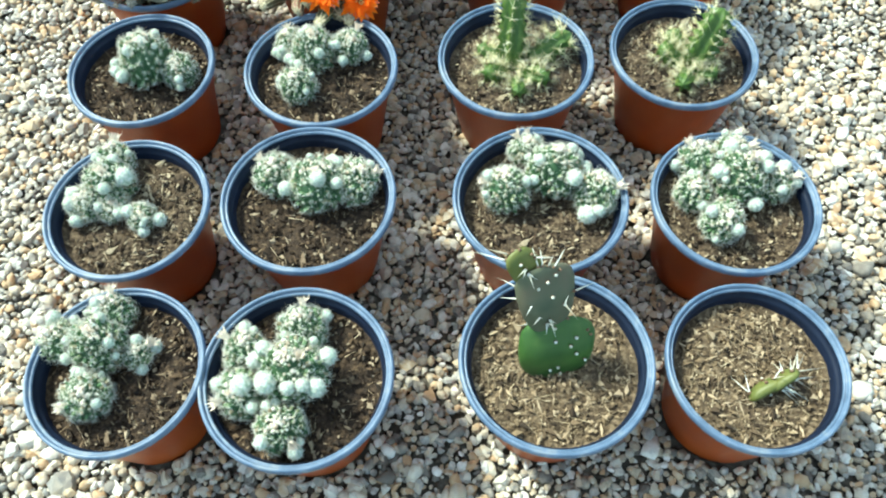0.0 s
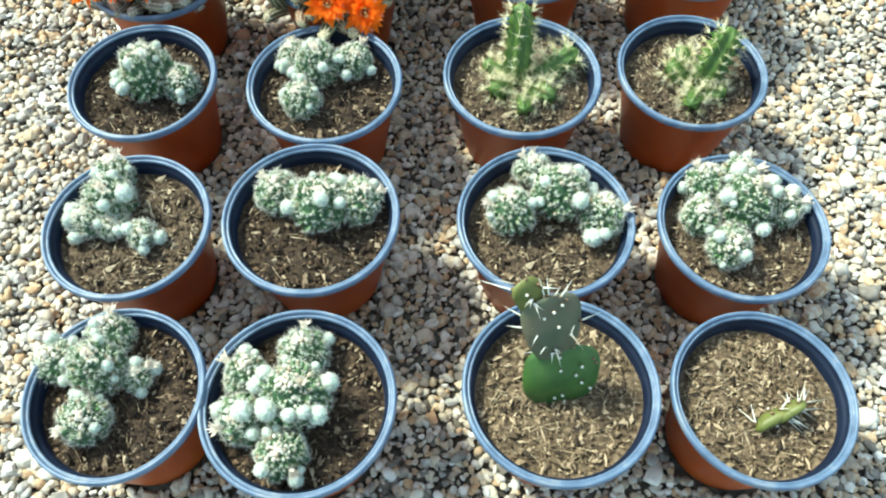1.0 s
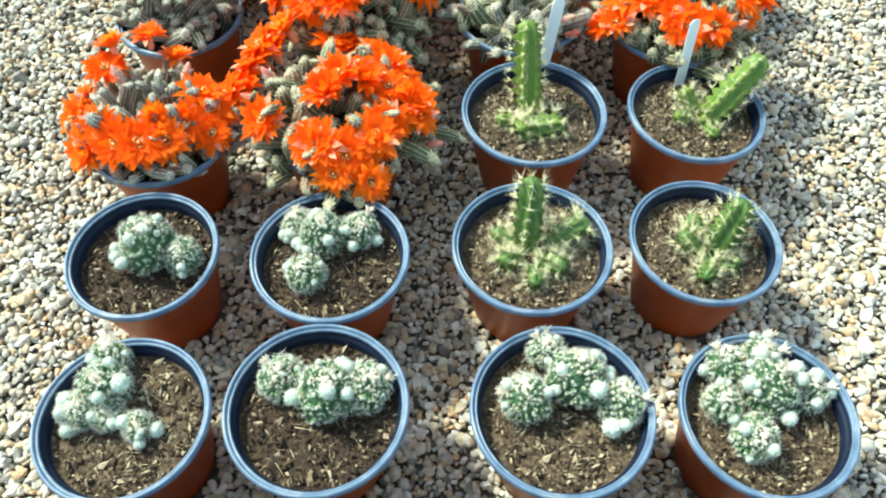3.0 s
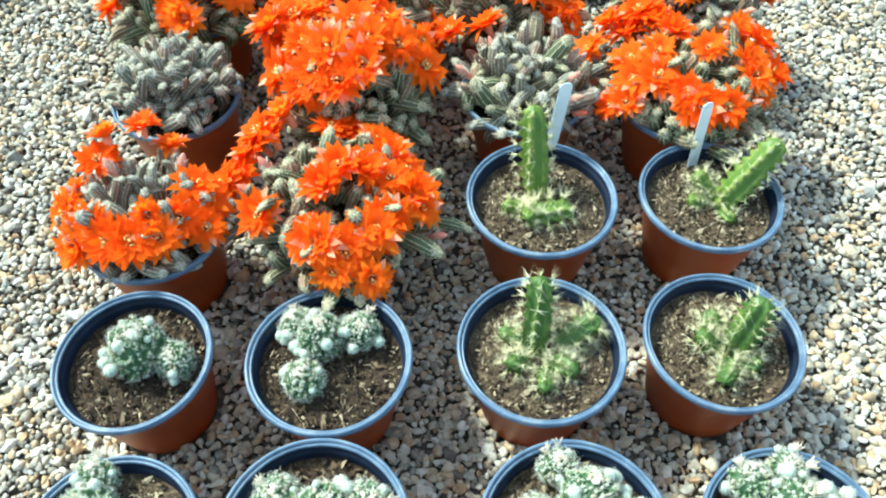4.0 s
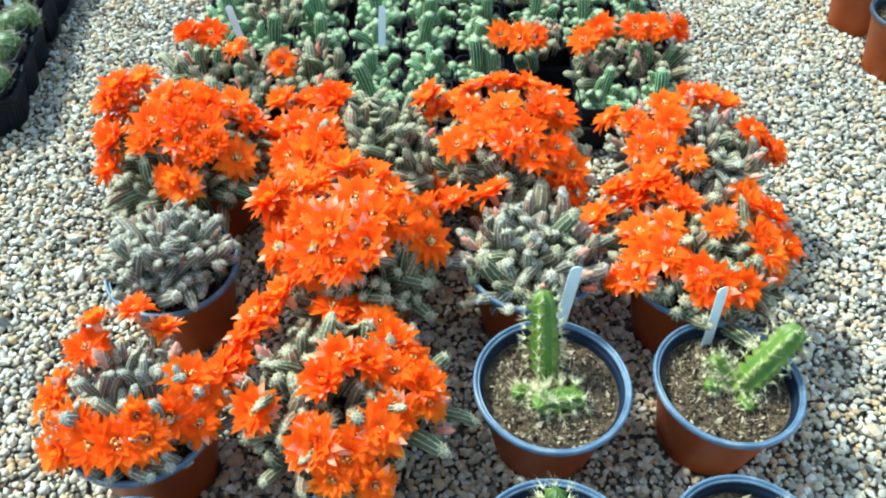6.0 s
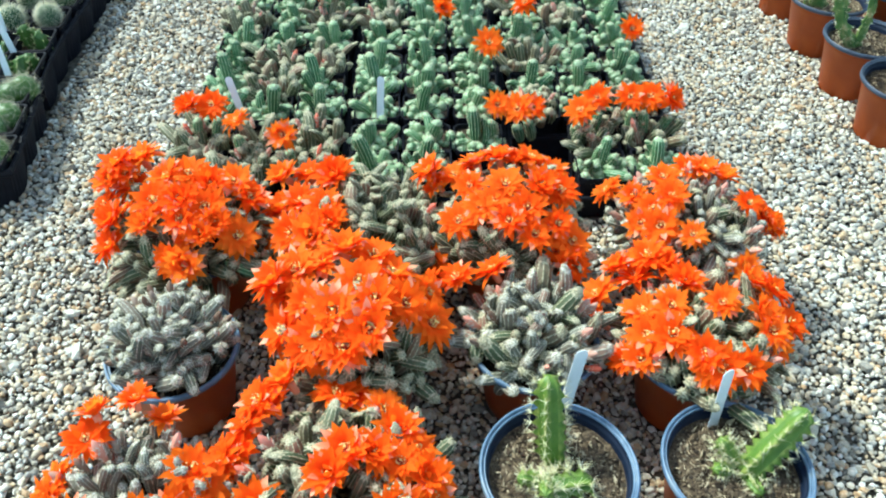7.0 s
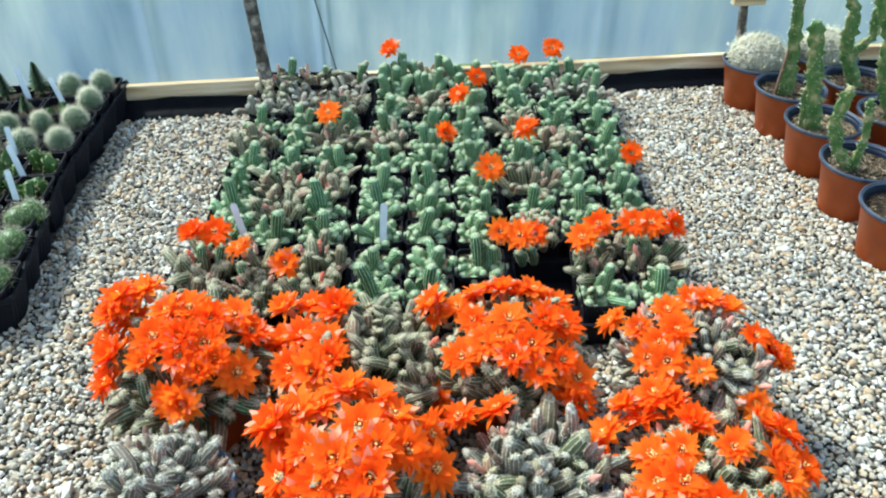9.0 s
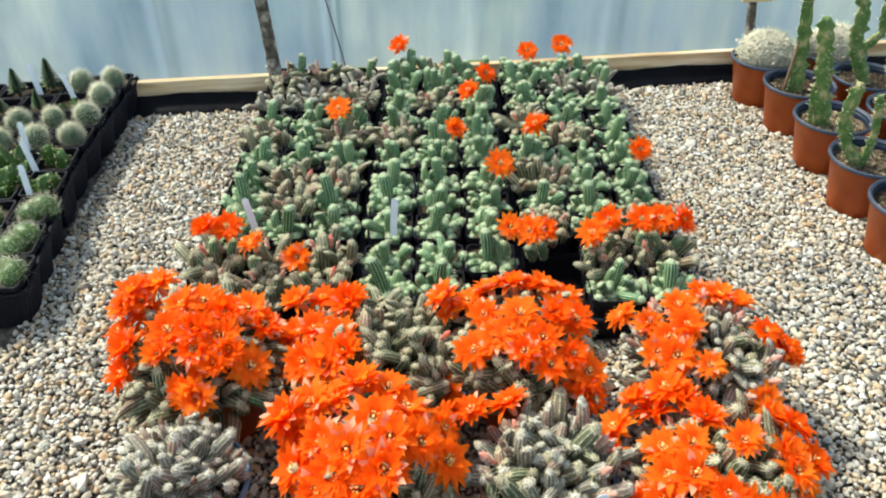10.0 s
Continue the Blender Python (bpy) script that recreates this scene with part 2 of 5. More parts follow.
M_SKIN = skin_material("milky_polythene", 0.30, 0.35, [(0.34, (0.15, 0.21, 0.35)), (0.44, (0.25, 0.315, 0.45)), (0.53, (0.33, 0.385, 0.475)), (0.64, (0.52, 0.56, 0.61))], (0.86, 0.90, 0.95))
M_ROOF = skin_material("clear_polythene", 0.74, 0.15, [(0.3, (0.74, 0.70, 0.62)), (0.7, (0.86, 0.83, 0.76))], (0.96, 0.94, 0.90))

# ---- mesh helpers ----


def mk(name, V, F, mats, mi=None, smooth=True):
    me = bpy.data.meshes.new(name)
    me.from_pydata([tuple(v) for v in V], [], F)
    for m in mats if isinstance(mats, (list, tuple)) else [mats]:
        me.materials.append(m)
    if mi is not None:
        me.polygons.foreach_set("material_index", np.asarray(mi, np.int32))
    me.polygons.foreach_set("use_smooth", np.full(len(me.polygons), smooth))
    me.update()
    return me


class Geo:
    """Vertices, faces and material slots gathered into one mesh."""

    def __init__(self):
        self.v, self.f, self.m, self.n = [], [], [], 0

    def add(self, V, F, slot=0):
        V = np.asarray(V, float)
        self.v.append(V)
        self.f += [tuple(int(i) + self.n for i in q) for q in F]
        self.m += [slot] * len(F)
        self.n += len(V)

    def mesh(self, name, mats, smooth=True):
        return mk(name, np.concatenate(self.v), self.f, mats, self.m, smooth)


def part(name, mesh, parent, m=None, label=""):
    ob = new(name, mesh)
    ob.parent = parent
    if m is not None:
        ob.matrix_basis = m
    return tagged(ob, label)


def lathe(profile, n=48):
    a = np.linspace(0, 2 * np.pi, n, endpoint=False)
    V = np.concatenate([np.stack([r * np.cos(a), r * np.sin(a), np.full(n, z)], 1) for r, z in profile])
    F = [(i * n + j, i * n + (j + 1) % n, (i + 1) * n + (j + 1) % n, (i + 1) * n + j) for i in range(len(profile) - 1) for j in range(n)]
    return V, F


def ico(sub):
    bm = bmesh.new()
    bmesh.ops.create_icosphere(bm, subdivisions=sub, radius=1)
    V = np.array([v.co for v in bm.verts])
    F = [tuple(v.index for v in f.verts) for f in bm.faces]
    bm.free()
    return V, F


ICO0, ICO1, ICO2 = ico(1), ico(2), ico(3)


def cobble():
    """A cube with one cut each way, half way to a ball: 26 corners."""
    P = [(x, y, z) for x in (-1, 0, 1) for y in (-1, 0, 1) for z in (-1, 0, 1) if (x, y, z) != (0, 0, 0)]
    at = {p: i for i, p in enumerate(P)}
    F = []
    for axis in range(3):
        for side in (-1, 1):
            for u in (-1, 0):
                for v in (-1, 0):
                    ring = []
                    for a, b in ((u, v), (u + 1, v), (u + 1, v + 1), (u, v + 1)):
                        p = [0, 0, 0]
                        p[axis], p[(axis + 1) % 3], p[(axis + 2) % 3] = side, a, b
                        ring.append(at[tuple(p)])
                    ring = ring if side > 0 else ring[::-1]
                    F += [(ring[0], ring[1], ring[2]), (ring[0], ring[2], ring[3])]
    V = np.array(P, float)
    V /= np.linalg.norm(V, axis=1, keepdims=True) ** 0.85
    return V, F


COBBLE = cobble()
OCT = (np.array([(1, 0, 0), (0, 1, 0), (-1, 0, 0), (0, -1, 0), (0, 0, 1), (0, 0, -1)], float), [(0, 1, 4), (1, 2, 4), (2, 3, 4), (3, 0, 4), (1, 0, 5), (2, 1, 5), (3, 2, 5), (0, 3, 5)])


def box(sx, sy, sz, b=0.0, at=(0, 0, 0)):
    bm = bmesh.new()
    bmesh.ops.create_cube(bm, size=1)
    bmesh.ops.scale(bm, vec=(sx, sy, sz), verts=bm.verts)
    if b:
        bmesh.ops.bevel(bm, geom=bm.edges[:], offset=b, segments=2, affect="EDGES", profile=0.5)
    V = np.array([v.co for v in bm.verts]) + np.array(at)
    F = [tuple(v.index for v in f.verts) for f in bm.faces]
    bm.free()
    return V, F


def frame_to(d, roll=0.0):
    """Turn that carries z on to d."""
    q = Vector((0, 0, 1)).rotation_difference(Vector(d).normalized())
    return q.to_matrix() @ Matrix.Rotation(roll, 3, "Z")


def place(p, d=(0, 0, 1), roll=0.0, s=1.0):
    return Matrix.Translation(p) @ frame_to(d, roll).to_4x4() @ Matrix.Diagonal((s, s, s, 1))


def spike(p, d, length, width):
    """A thin three-sided needle."""
    R = np.array(frame_to(d))
    V = [R @ np.array([width * math.cos(a), width * math.sin(a), 0]) + p for a in (0, 2.09, 4.19)]
    V.append(np.asarray(p) + R @ np.array([0, 0, length]))
    return np.array(V), [(0, 1, 3), (1, 2, 3), (2, 0, 3)]


def fib(n, top=1.0, bottom=-0.3):
    i = np.arange(n) + 0.5
    z = top - (top - bottom) * i / n
    a = i * 2.399963
    r = np.sqrt(np.clip(1 - z * z, 0, 1))
    return np.stack([r * np.cos(a), r * np.sin(a), z], 1)


# ---- pots ----
RIM, RB, PH = 0.0725, 0.050, 0.105
V, F = lathe([(0.0, 0.003), (RB - 0.003, 0.003), (RB - 0.001, 0.0), (RB, 0.002), (RB + 0.0025, 0.018), (RB + 0.003, 0.019), (0.0655, 0.088), (0.0675, 0.090), (0.0688, 0.0965)], 56)
POT_WALL = mk("pot_wall", V, F, M_POT)
V, F = lathe([(0.0688, 0.0965), (0.0712, 0.0968), (RIM, 0.0985), (RIM + 0.0003, 0.1018), (RIM - 0.0004, 0.1042), (RIM - 0.0016, 0.105), (RIM - 0.0028, 0.1044), (RIM - 0.0034, 0.1028), (RIM - 0.0040, 0.1016), (RIM - 0.0047, 0.1026), (RIM - 0.0056, 0.1024), (RIM - 0.0061, 0.1006)], 64)
POT_RIM = mk("pot_rim", V, F, M_RIM)
POT_RIM_DARK = mk("pot_rim_dark", V, F, M_RIM_DARK)
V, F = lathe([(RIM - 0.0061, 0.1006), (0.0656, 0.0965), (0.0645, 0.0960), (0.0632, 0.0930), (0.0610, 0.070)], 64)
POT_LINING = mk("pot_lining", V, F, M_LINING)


def soil_mesh(seed, level=0.085, radius=0.0628, rock=0.0036, square=False, mat=None, rings=20, n=60):
    noise.seed_set(seed)
    mat = mat or M_SOIL
    V, F = [(0, 0, level)], []
    for i in range(1, rings + 1):
        for j in range(n):
            a = 2 * math.pi * j / n
            r = radius * i / rings
            if square:
                r *= 1 / max(abs(math.cos(a)), abs(math.sin(a))) ** 0.9
            x, y = r * math.cos(a), r * math.sin(a)
            z = level + rock * (noise.noise((x * 60 + seed, y * 60, 0)) * 1.2 + 1.1 * noise.noise((x * 260, y * 260 + seed, 3))) * (1 if i < rings else 0.3)
            V.append((x, y, z + (0.0025 if i == rings else 0)))
    F += [(0, 1 + j, 1 + (j + 1) % n) for j in range(n)]
    F += [(1 + (i - 1) * n + j, 1 + i * n + j, 1 + i * n + (j + 1) % n, 1 + (i - 1) * n + (j + 1) % n) for i in range(1, rings) for j in range(n)]
    return mk("soil", V, F, mat)


def chips_mesh(seed, count, level=0.086, radius=0.061, straw=40, big=1.0, mat=None):
    r = np.random.default_rng(seed)
    g = Geo()
    B, BF = OCT
    for i in range(count):
        a, q = r.uniform(0, 6.283), radius * math.sqrt(r.uniform(0, 1))
        s = np.array([r.lognormal(-5.8, 0.55), r.lognormal(-6.2, 0.45), r.lognormal(-6.5, 0.35)]) * big
        if i < 22:
            s = s * (1.5, 1.9, 2.2)
        R = np.array(Euler(r.uniform(-0.9, 0.9, 2).tolist() + [r.uniform(0, 6.3)]).to_matrix())
        g.add((B * (1 + r.uniform(-0.5, 0.5, B.shape))) * s * 0.72 @ R.T + (q * math.cos(a), q * math.sin(a), level + r.uniform(-0.0005, 0.002)), BF, 0)
    for i in range(straw):
        a, q = r.uniform(0, 6.283), radius * 0.9 * math.sqrt(r.uniform(0, 1))
        d = np.array([*r.normal(0, 1, 2), r.normal(0, 0.15)])
        Vn, Fn = spike((q * math.cos(a), q * math.sin(a), level + 0.0018), d, r.lognormal(-4.9, 0.5), 0.00042)
        g.add(Vn, Fn, 1)
    return g.mesh("chips", [mat or M_CHIP, M_STRAW], False)


SOILS = [soil_mesh(k, mat=m) for k, m in enumerate((M_SOIL_DARK, M_SOIL, M_SOIL_PALE))]
CHIPS = [chips_mesh(10 + k, c, straw=w, mat=m) for k, (c, w, m) in enumerate(((760, 90, M_CHIP_DARK), (760, 150, M_CHIP), (860, 420, M_CHIP_PALE)))]


def pot_thing(name, x, y, label, category="potted cactus", group="", tilt=(0, 0), scale=1.0, soil=0, turn=0.0, dark=False):
    root = new(name)
    root.empty_display_size = 0.03
    root.matrix_basis = pose(x, y, 0.0, tilt[0], tilt[1], turn) @ Matrix.Diagonal((scale, scale, 1, 1))
    tagged(root, label, category, group)
    p = part("pot", POT_WALL, root, label="terracotta-coloured plastic pot wall")
    part("rim", POT_RIM_DARK if dark else POT_RIM, p, label="rolled dark grey plastic rim" if dark else "rolled blue-grey plastic rim")
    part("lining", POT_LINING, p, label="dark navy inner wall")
    part("soil", SOILS[soil % 3], root, label="dry brown gritty potting soil")
    tagged(part("litter", CHIPS[soil % 3], root, Matrix.Rotation(soil * 1.3, 4, "Z")), kind="stuff")
    return root


# ---- large structure ----
WALL_A, WALL_B = Vector((-0.745, 1.940, 0)), Vector((0.656, 2.099, 0))
WALL_U = (WALL_B - WALL_A).normalized()
WALL_N = Vector((-WALL_U.y, WALL_U.x, 0))
WALL_TURN = math.degrees(math.atan2(WALL_U.y, WALL_U.x))


def ground():
    g = Geo()
    n = 60
    xs = np.linspace(-3.2, 3.2, n)
    ys = np.linspace(-3.4, 2.12, n)
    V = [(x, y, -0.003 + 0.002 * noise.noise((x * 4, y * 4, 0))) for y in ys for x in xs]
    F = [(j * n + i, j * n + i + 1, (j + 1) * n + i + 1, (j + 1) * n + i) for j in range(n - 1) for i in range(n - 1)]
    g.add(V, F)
    tagged(new("ground", g.mesh("ground", M_GROUND)), "fine gravel bed under the loose pebbles, darkened for the shade between them", "ground", kind="structure")
    s = 400
    tagged(new("ground_outside", mk("ground_outside", [(-s, -s, -0.05), (s, -s, -0.05), (s, s, -0.05), (-s, s, -0.05)], [(0, 1, 2, 3)], M_GRASS)), "rough grass outside the polythene tunnel", "grass", kind="structure")


ground()


def tunnel():
    """Polythene over a hoop: a steep side wall at the far edge that rounds over to the other side."""
    span, prof = 5.6, []
    for k in range(40):
        a = math.pi * k / 39
        prof.append((0.05 - span / 2 * (1 - math.cos(a)) * 1.0, 0.115 + 2.4 * math.sin(a) ** 0.55))
    along = np.concatenate([np.linspace(-4.0, -1.0, 40), np.linspace(-0.98, 1.2, 420), np.linspace(1.25, 4.0, 40)])
    n = len(along)
    g = Geo()
    V = []
    for i in range(n):
        u = along[i]
        for k, (w, z) in enumerate(prof):
            sag = 0.012 * noise.noise((u * 3.1, z * 0.8, 5.0)) + 0.010 * math.exp(-z * 3) * math.sin(u * 23 + 2 * noise.noise((u * 5, 0, 1)))
            for c, wd, am in ((0.08, 0.012, 0.016), (0.45, 0.006, 0.030), (0.43, 0.02, -0.014), (1.10, 0.012, 0.012), (-0.55, 0.015, 0.014), (0.78, 0.02, 0.008)):
                sag += am * math.exp(-((u + 0.7 - c - 0.03 * z) / wd) ** 2) * math.exp(-z * 0.6)
            V.append(WALL_A + WALL_U * (u + 0.7) + WALL_N * (w + sag) + Vector((0, 0, z - (0.06 if k in (0, 39) else 0))))
    m = len(prof)
    for nm, k0, k1, mat, lab in (("wall_side", 0, 5, M_SKIN, "milky blue-white polythene side wall with soft creases"), ("roof_skin", 5, m - 1, M_ROOF, "clear polythene stretched over the tunnel hoops")):
        F = [(i * m + k, (i + 1) * m + k, (i + 1) * m + k + 1, i * m + k + 1) for i in range(n - 1) for k in range(k0, k1)]
        used = sorted({i for f in F for i in f})
        back = {o: i for i, o in enumerate(used)}
        ob = new(nm, mk(nm, [V[o] for o in used], [tuple(back[i] for i in f) for f in F], mat))
        ob.visible_shadow = False
        tagged(ob, lab, "polytunnel", kind="structure")
    for u, nm in ((-4.0, "wall_end_left"), (4.0, "wall_end_right")):
        c = [WALL_A + WALL_U * (u + 0.7) + WALL_N * w + Vector((0, 0, z)) for w, z in prof]
        e = new(nm, mk(nm, c, [tuple(range(len(c)))], M_ROOF))
        e.visible_shadow = False
        tagged(e, "milky polythene end wall of the tunnel", "polytunnel", kind="structure")


tunnel()


def wall_foot():
    g = Geo()
    V, F = box(4.6, 0.018, 0.052, 0.003)
    g.add(V, F)
    ob = new("baseboard", g.mesh("baseboard", M_WOOD))
    ob.matrix_basis = Matrix.Translation(WALL_A + WALL_U * 0.7 + WALL_N * 0.026 + Vector((0, 0, 0.0385))) @ Matrix.Rotation(radians(WALL_TURN), 4, "Z")
    tagged(ob, "pale weathered timber board along the tunnel foot", "board", kind="structure")
    # black sheet turned up against the board
    n, prof = 140, [(-0.034, -0.006), (-0.024, 0.006), (-0.014, 0.012), (-0.006, 0.016), (0.003, 0.026), (0.010, 0.034), (0.014, 0.033), (0.015, -0.01)]
    V = []
    for i in range(n):
        u = -2.2 + 4.4 * i / (n - 1)
        w = 0.006 * noise.noise((u * 6, 0, 0)) + 0.003 * noise.noise((u * 25, 2, 0))
        for d, z in prof:
            V.append(WALL_A + WALL_U * (u + 0.7) + WALL_N * (d + w) + Vector((0, 0, z + w * 0.8)))
    m = len(prof)
    F = [(i * m + k, (i + 1) * m + k, (i + 1) * m + k + 1, i * m + k + 1) for i in range(n - 1) for k in range(m - 1)]
    tagged(new("ground_sheet_edge", mk("ground_sheet_edge", V, F, M_BLACK)), "black plastic ground sheet folded against the board", "plastic sheet", kind="structure")


wall_foot()


def post(x, y, r, lean):
    prof = [(0.0, 0.0), (r, 0.0)] + [(r * (1 + 0.05 * math.sin(k * 2.3)), 0.1 * k) for k in range(1, 20)] + [(0.0, 1.9)]
    V, F = lathe(prof, 14)
    V = V + np.array([[0.002 * noise.noise((v[0] * 80, v[1] * 80, v[2] * 12)) for _ in range(2)] + [0] for v in V])
    ob = new("tunnel_post", mk("tunnel_post", V, F, M_POST))
    ob.matrix_basis = pose(x, y, -0.01, 0, lean, 0)
    tagged(ob, "grey-brown rough timber post of the tunnel frame", "post", "tunnel posts")


post(-0.411, 1.966, 0.0145, -3.4)
post(0.686, 2.091, 0.0105, -8.0)
# thin dark rod added to draw the dark fold line of the polythene
V, F = lathe([(0.0016, 0.0), (0.0017, 0.4), (0.0015, 0.9), (0.0017, 1.5)], 8)
V = V + np.array([[0.006 * noise.noise((0, 0, v[2] * 5)), 0.0, 0.0] for v in V])
cord = new("hanging_cord", mk("hanging_cord", V, F, M_RIM_DARK))
cord.matrix_basis = pose(-0.250, 2.016, 0.0, 0, -11.8, 0)
tagged(cord, "thin dark line added for the dark crease in the milky polythene", "cord")
V, F = box(0.075, 0.022, 0.06, 0.003)
bracket = new("cross_rail", mk("cross_rail", V, F, M_WOOD))
bracket.matrix_basis = pose(0.657, 2.068, 0.232, 0, 0, WALL_TURN)
tagged(bracket, "short weathered timber rail fixed to the post", "timber rail")

# ---- peanut cactus: stems, flowers, buds ----
def stem_mesh(seed, mat, length=0.045, r=0.0075, ribs=9, bend=0.25, body=4, tuft=0.0012, crest=None, capped=False, groove=0.70, curl=None):
    """A blunt ribbed finger: even width, round tip, pale bristly crests between darker grooves."""
    q = np.random.default_rng(seed)
    bx, by = curl or q.normal(0, bend, 2)
    g = Geo()
    n = ribs * 3
    V, T = [], []
    cap = r * 1.05 / length
    steps = [(t, 0.78 + 0.22 * math.sin(min(1, t / (1 - cap)) * 0.55 * math.pi)) for t in np.linspace(0, 1 - cap, body + 1)]
    steps += [(1 - cap + cap * math.sin(a), math.cos(a) * 0.985) for a in (0.62, 1.15)]
    rings = len(steps) - 1
    wide = 0.24 * math.pi / ribs
    for i, (t, k) in enumerate(steps):
        c = np.array([bx * t * t * length, by * t * t * length, t * length])
        for j in range(ribs):
            a = 2 * math.pi * j / ribs + 0.2 * t
            for off, depth in ((-wide, 1.0), (wide, 1.0), (math.pi / ribs, groove)):
                rr = r * k * depth
                V.append(c + [rr * math.cos(a + off), rr * math.sin(a + off), 0])
            if i > 0 and k > 0.3 and tuft:
                p = c + np.array([math.cos(a), math.sin(a), 0]) * r * k
                T.append((p, np.array([math.cos(a) * k, math.sin(a) * k, 0.25 + 1.6 * (1 - k)])))
    quads = [(i * n + j, i * n + (j + 1) % n, (i + 1) * n + (j + 1) % n, (i + 1) * n + j) for i in range(rings) for j in range(n)]
    g.add(V, quads + [tuple(rings * n + j for j in range(n))], 0)
    g.m = [1 if f % n % 3 == 0 or (capped and f >= len(quads) - n) else 0 for f in range(len(quads))] + [1]
    for p, d in T:
        Vn, Fn = spike(p - 0.0004 * d, d + q.normal(0, 0.35, 3), tuft * q.uniform(0.9, 1.9), tuft * 0.30)
        g.add(Vn, Fn, 2)
    return g.mesh("stem", [mat, crest or M_CREST_PALE, M_TUFT])


STEM_GREEN = [stem_mesh(20 + k, M_GREEN, 0.031 + 0.005 * (k % 4), 0.0076, 11, 0.34, 3, 0.0020, capped=True, groove=0.80) for k in range(6)]
STEM_PUP = [stem_mesh(50 + k, M_PUP, 0.0140 + 0.0032 * k, 0.0068, 10, 0.20, 2, 0.0020, capped=True, groove=0.82) for k in range(3)]
STEM_TALL = [stem_mesh(40 + k, M_GREEN, 0.049 + 0.008 * k, 0.0090, 12, 0.12, 5, 0.0022, capped=True, groove=0.80) for k in range(3)]
STEM_OLIVE = [stem_mesh(60 + k, M_OLIVE, 0.021 + 0.006 * (k % 4), 0.0070, 9, 0.35, 2, 0.0017, M_CREST_OLIVE, True, 0.82) for k in range(8)]
STEM_GREY = [stem_mesh(80 + k, M_GREY, 0.020 + 0.005 * (k % 4), 0.0056, 9, 0.35, 2, 0.0016, M_CREST_GREY, True, 0.86) for k in range(8)]


def petal(length, width, rise, curl, az, base=0.003, seg=4):
    """A lance-shaped petal with a folded midrib that rises from the throat and curls outward."""
    V, F = [], []
    for i in range(seg + 1):
        t = i / seg
        w = width * (math.sin(math.pi * (0.16 + 0.84 * t ** 1.1)) ** 0.9 if t < 0.99 else 0.0)
        a = rise - curl * t
        rr = base + length * (t * math.cos(a))
        z = length * t * math.sin(a)
        for s in (-1, 0, 1):
            x, y = rr, s * w * 0.5
            V.append((x * math.cos(az) - y * math.sin(az), x * math.sin(az) + y * math.cos(az), z - abs(s) * -0.12 * w))
    for i in range(seg):
        for s in range(2):
            F.append((i * 3 + s, (i + 1) * 3 + s, (i + 1) * 3 + s + 1, i * 3 + s + 1))
    return V, F


def flower_mesh(seed, openness):
    q = np.random.default_rng(seed)
    g = Geo()
    V, F = lathe([(0.0034, -0.014), (0.0042, -0.007), (0.0050, 0.0)], 10)
    g.add(V, F, 1)
    for ring, (k, ln, rise, wd) in enumerate(((15, 0.0225, 0.30, 0.0080), (15, 0.0222, 0.55, 0.0086), (13, 0.0200, 0.80, 0.0084), (10, 0.0150, 1.05, 0.0070))):
        for j in range(k):
            az = 2 * math.pi * (j + 0.5 * ring) / k + q.normal(0, 0.07)
            pale = q.uniform() < (0.32, 0.18, 0.06, 0.0)[ring]
            V, F = petal(ln * q.uniform(0.82, 1.15), wd * q.uniform(0.8, 1.15), rise + openness + q.normal(0, 0.12), 0.30 + q.normal(0, 0.16), az)
            g.add(V, F, 0)
            if pale:  # salmon-coloured petal points
                g.m[-4:] = [1] * 4
    return g.mesh("flower", [M_PETAL, M_PALE])


def stamen_mesh(seed):
    q = np.random.default_rng(seed)
    g = Geo()
    V, F = lathe([(0.0, 0.0012), (0.0030, 0.0015), (0.0036, 0.003)], 12)
    g.add(V, F, 0)
    for j in range(18):
        a, rr = q.uniform(0, 6.283), q.uniform(0.0018, 0.0034)
        Vn, Fn = spike((rr * math.cos(a), rr * math.sin(a), 0.001), (0.35 * math.cos(a), 0.35 * math.sin(a), 1), 0.007 * q.uniform(0.7, 1.1), 0.00035)
        g.add(Vn, Fn, 1)
        g.add(OCT[0] * 0.0008 + Vn[3], OCT[1], 1)
    g.add(ICO0[0] * 0.0016 + np.array([0, 0, 0.008]), ICO0[1], 1)
    return g.mesh("flower_centre", [M_THROAT, M_STAMEN])


def bud_mesh(seed, mat):
    q = np.random.default_rng(seed)
    V, F = lathe([(0.0, 0.0), (0.0026, 0.001), (0.0030, 0.008), (0.0038, 0.014), (0.0032, 0.019), (0.0012, 0.023), (0.0, 0.024)], 10)
    g = Geo()
    g.add(V, F, 0)
    for i in range(46):
        a, t = q.uniform(0, 6.283), q.uniform(0.1, 0.9)
        rr = 0.0029 + 0.0008 * t
        Vn, Fn = spike((rr * math.cos(a), rr * math.sin(a), 0.019 * t), (math.cos(a), math.sin(a), 1.2), 0.004, 0.0006)
        g.add(Vn, Fn, 1 if i % 3 else 0)
    return g.mesh("bud", [mat, M_AREOLE])


FLOWERS = [flower_mesh(100 + k, o) for k, o in enumerate((-0.08, 0.02, 0.12, 0.25, 0.45))]
STAMENS = [stamen_mesh(120 + k) for k in range(2)]
BUDS = [bud_mesh(130 + k, M_BUD if k < 2 else M_BUD_RED) for k in range(3)]
WITHERED = [bud_mesh(140 + k, M_WITHER) for k in range(2)]


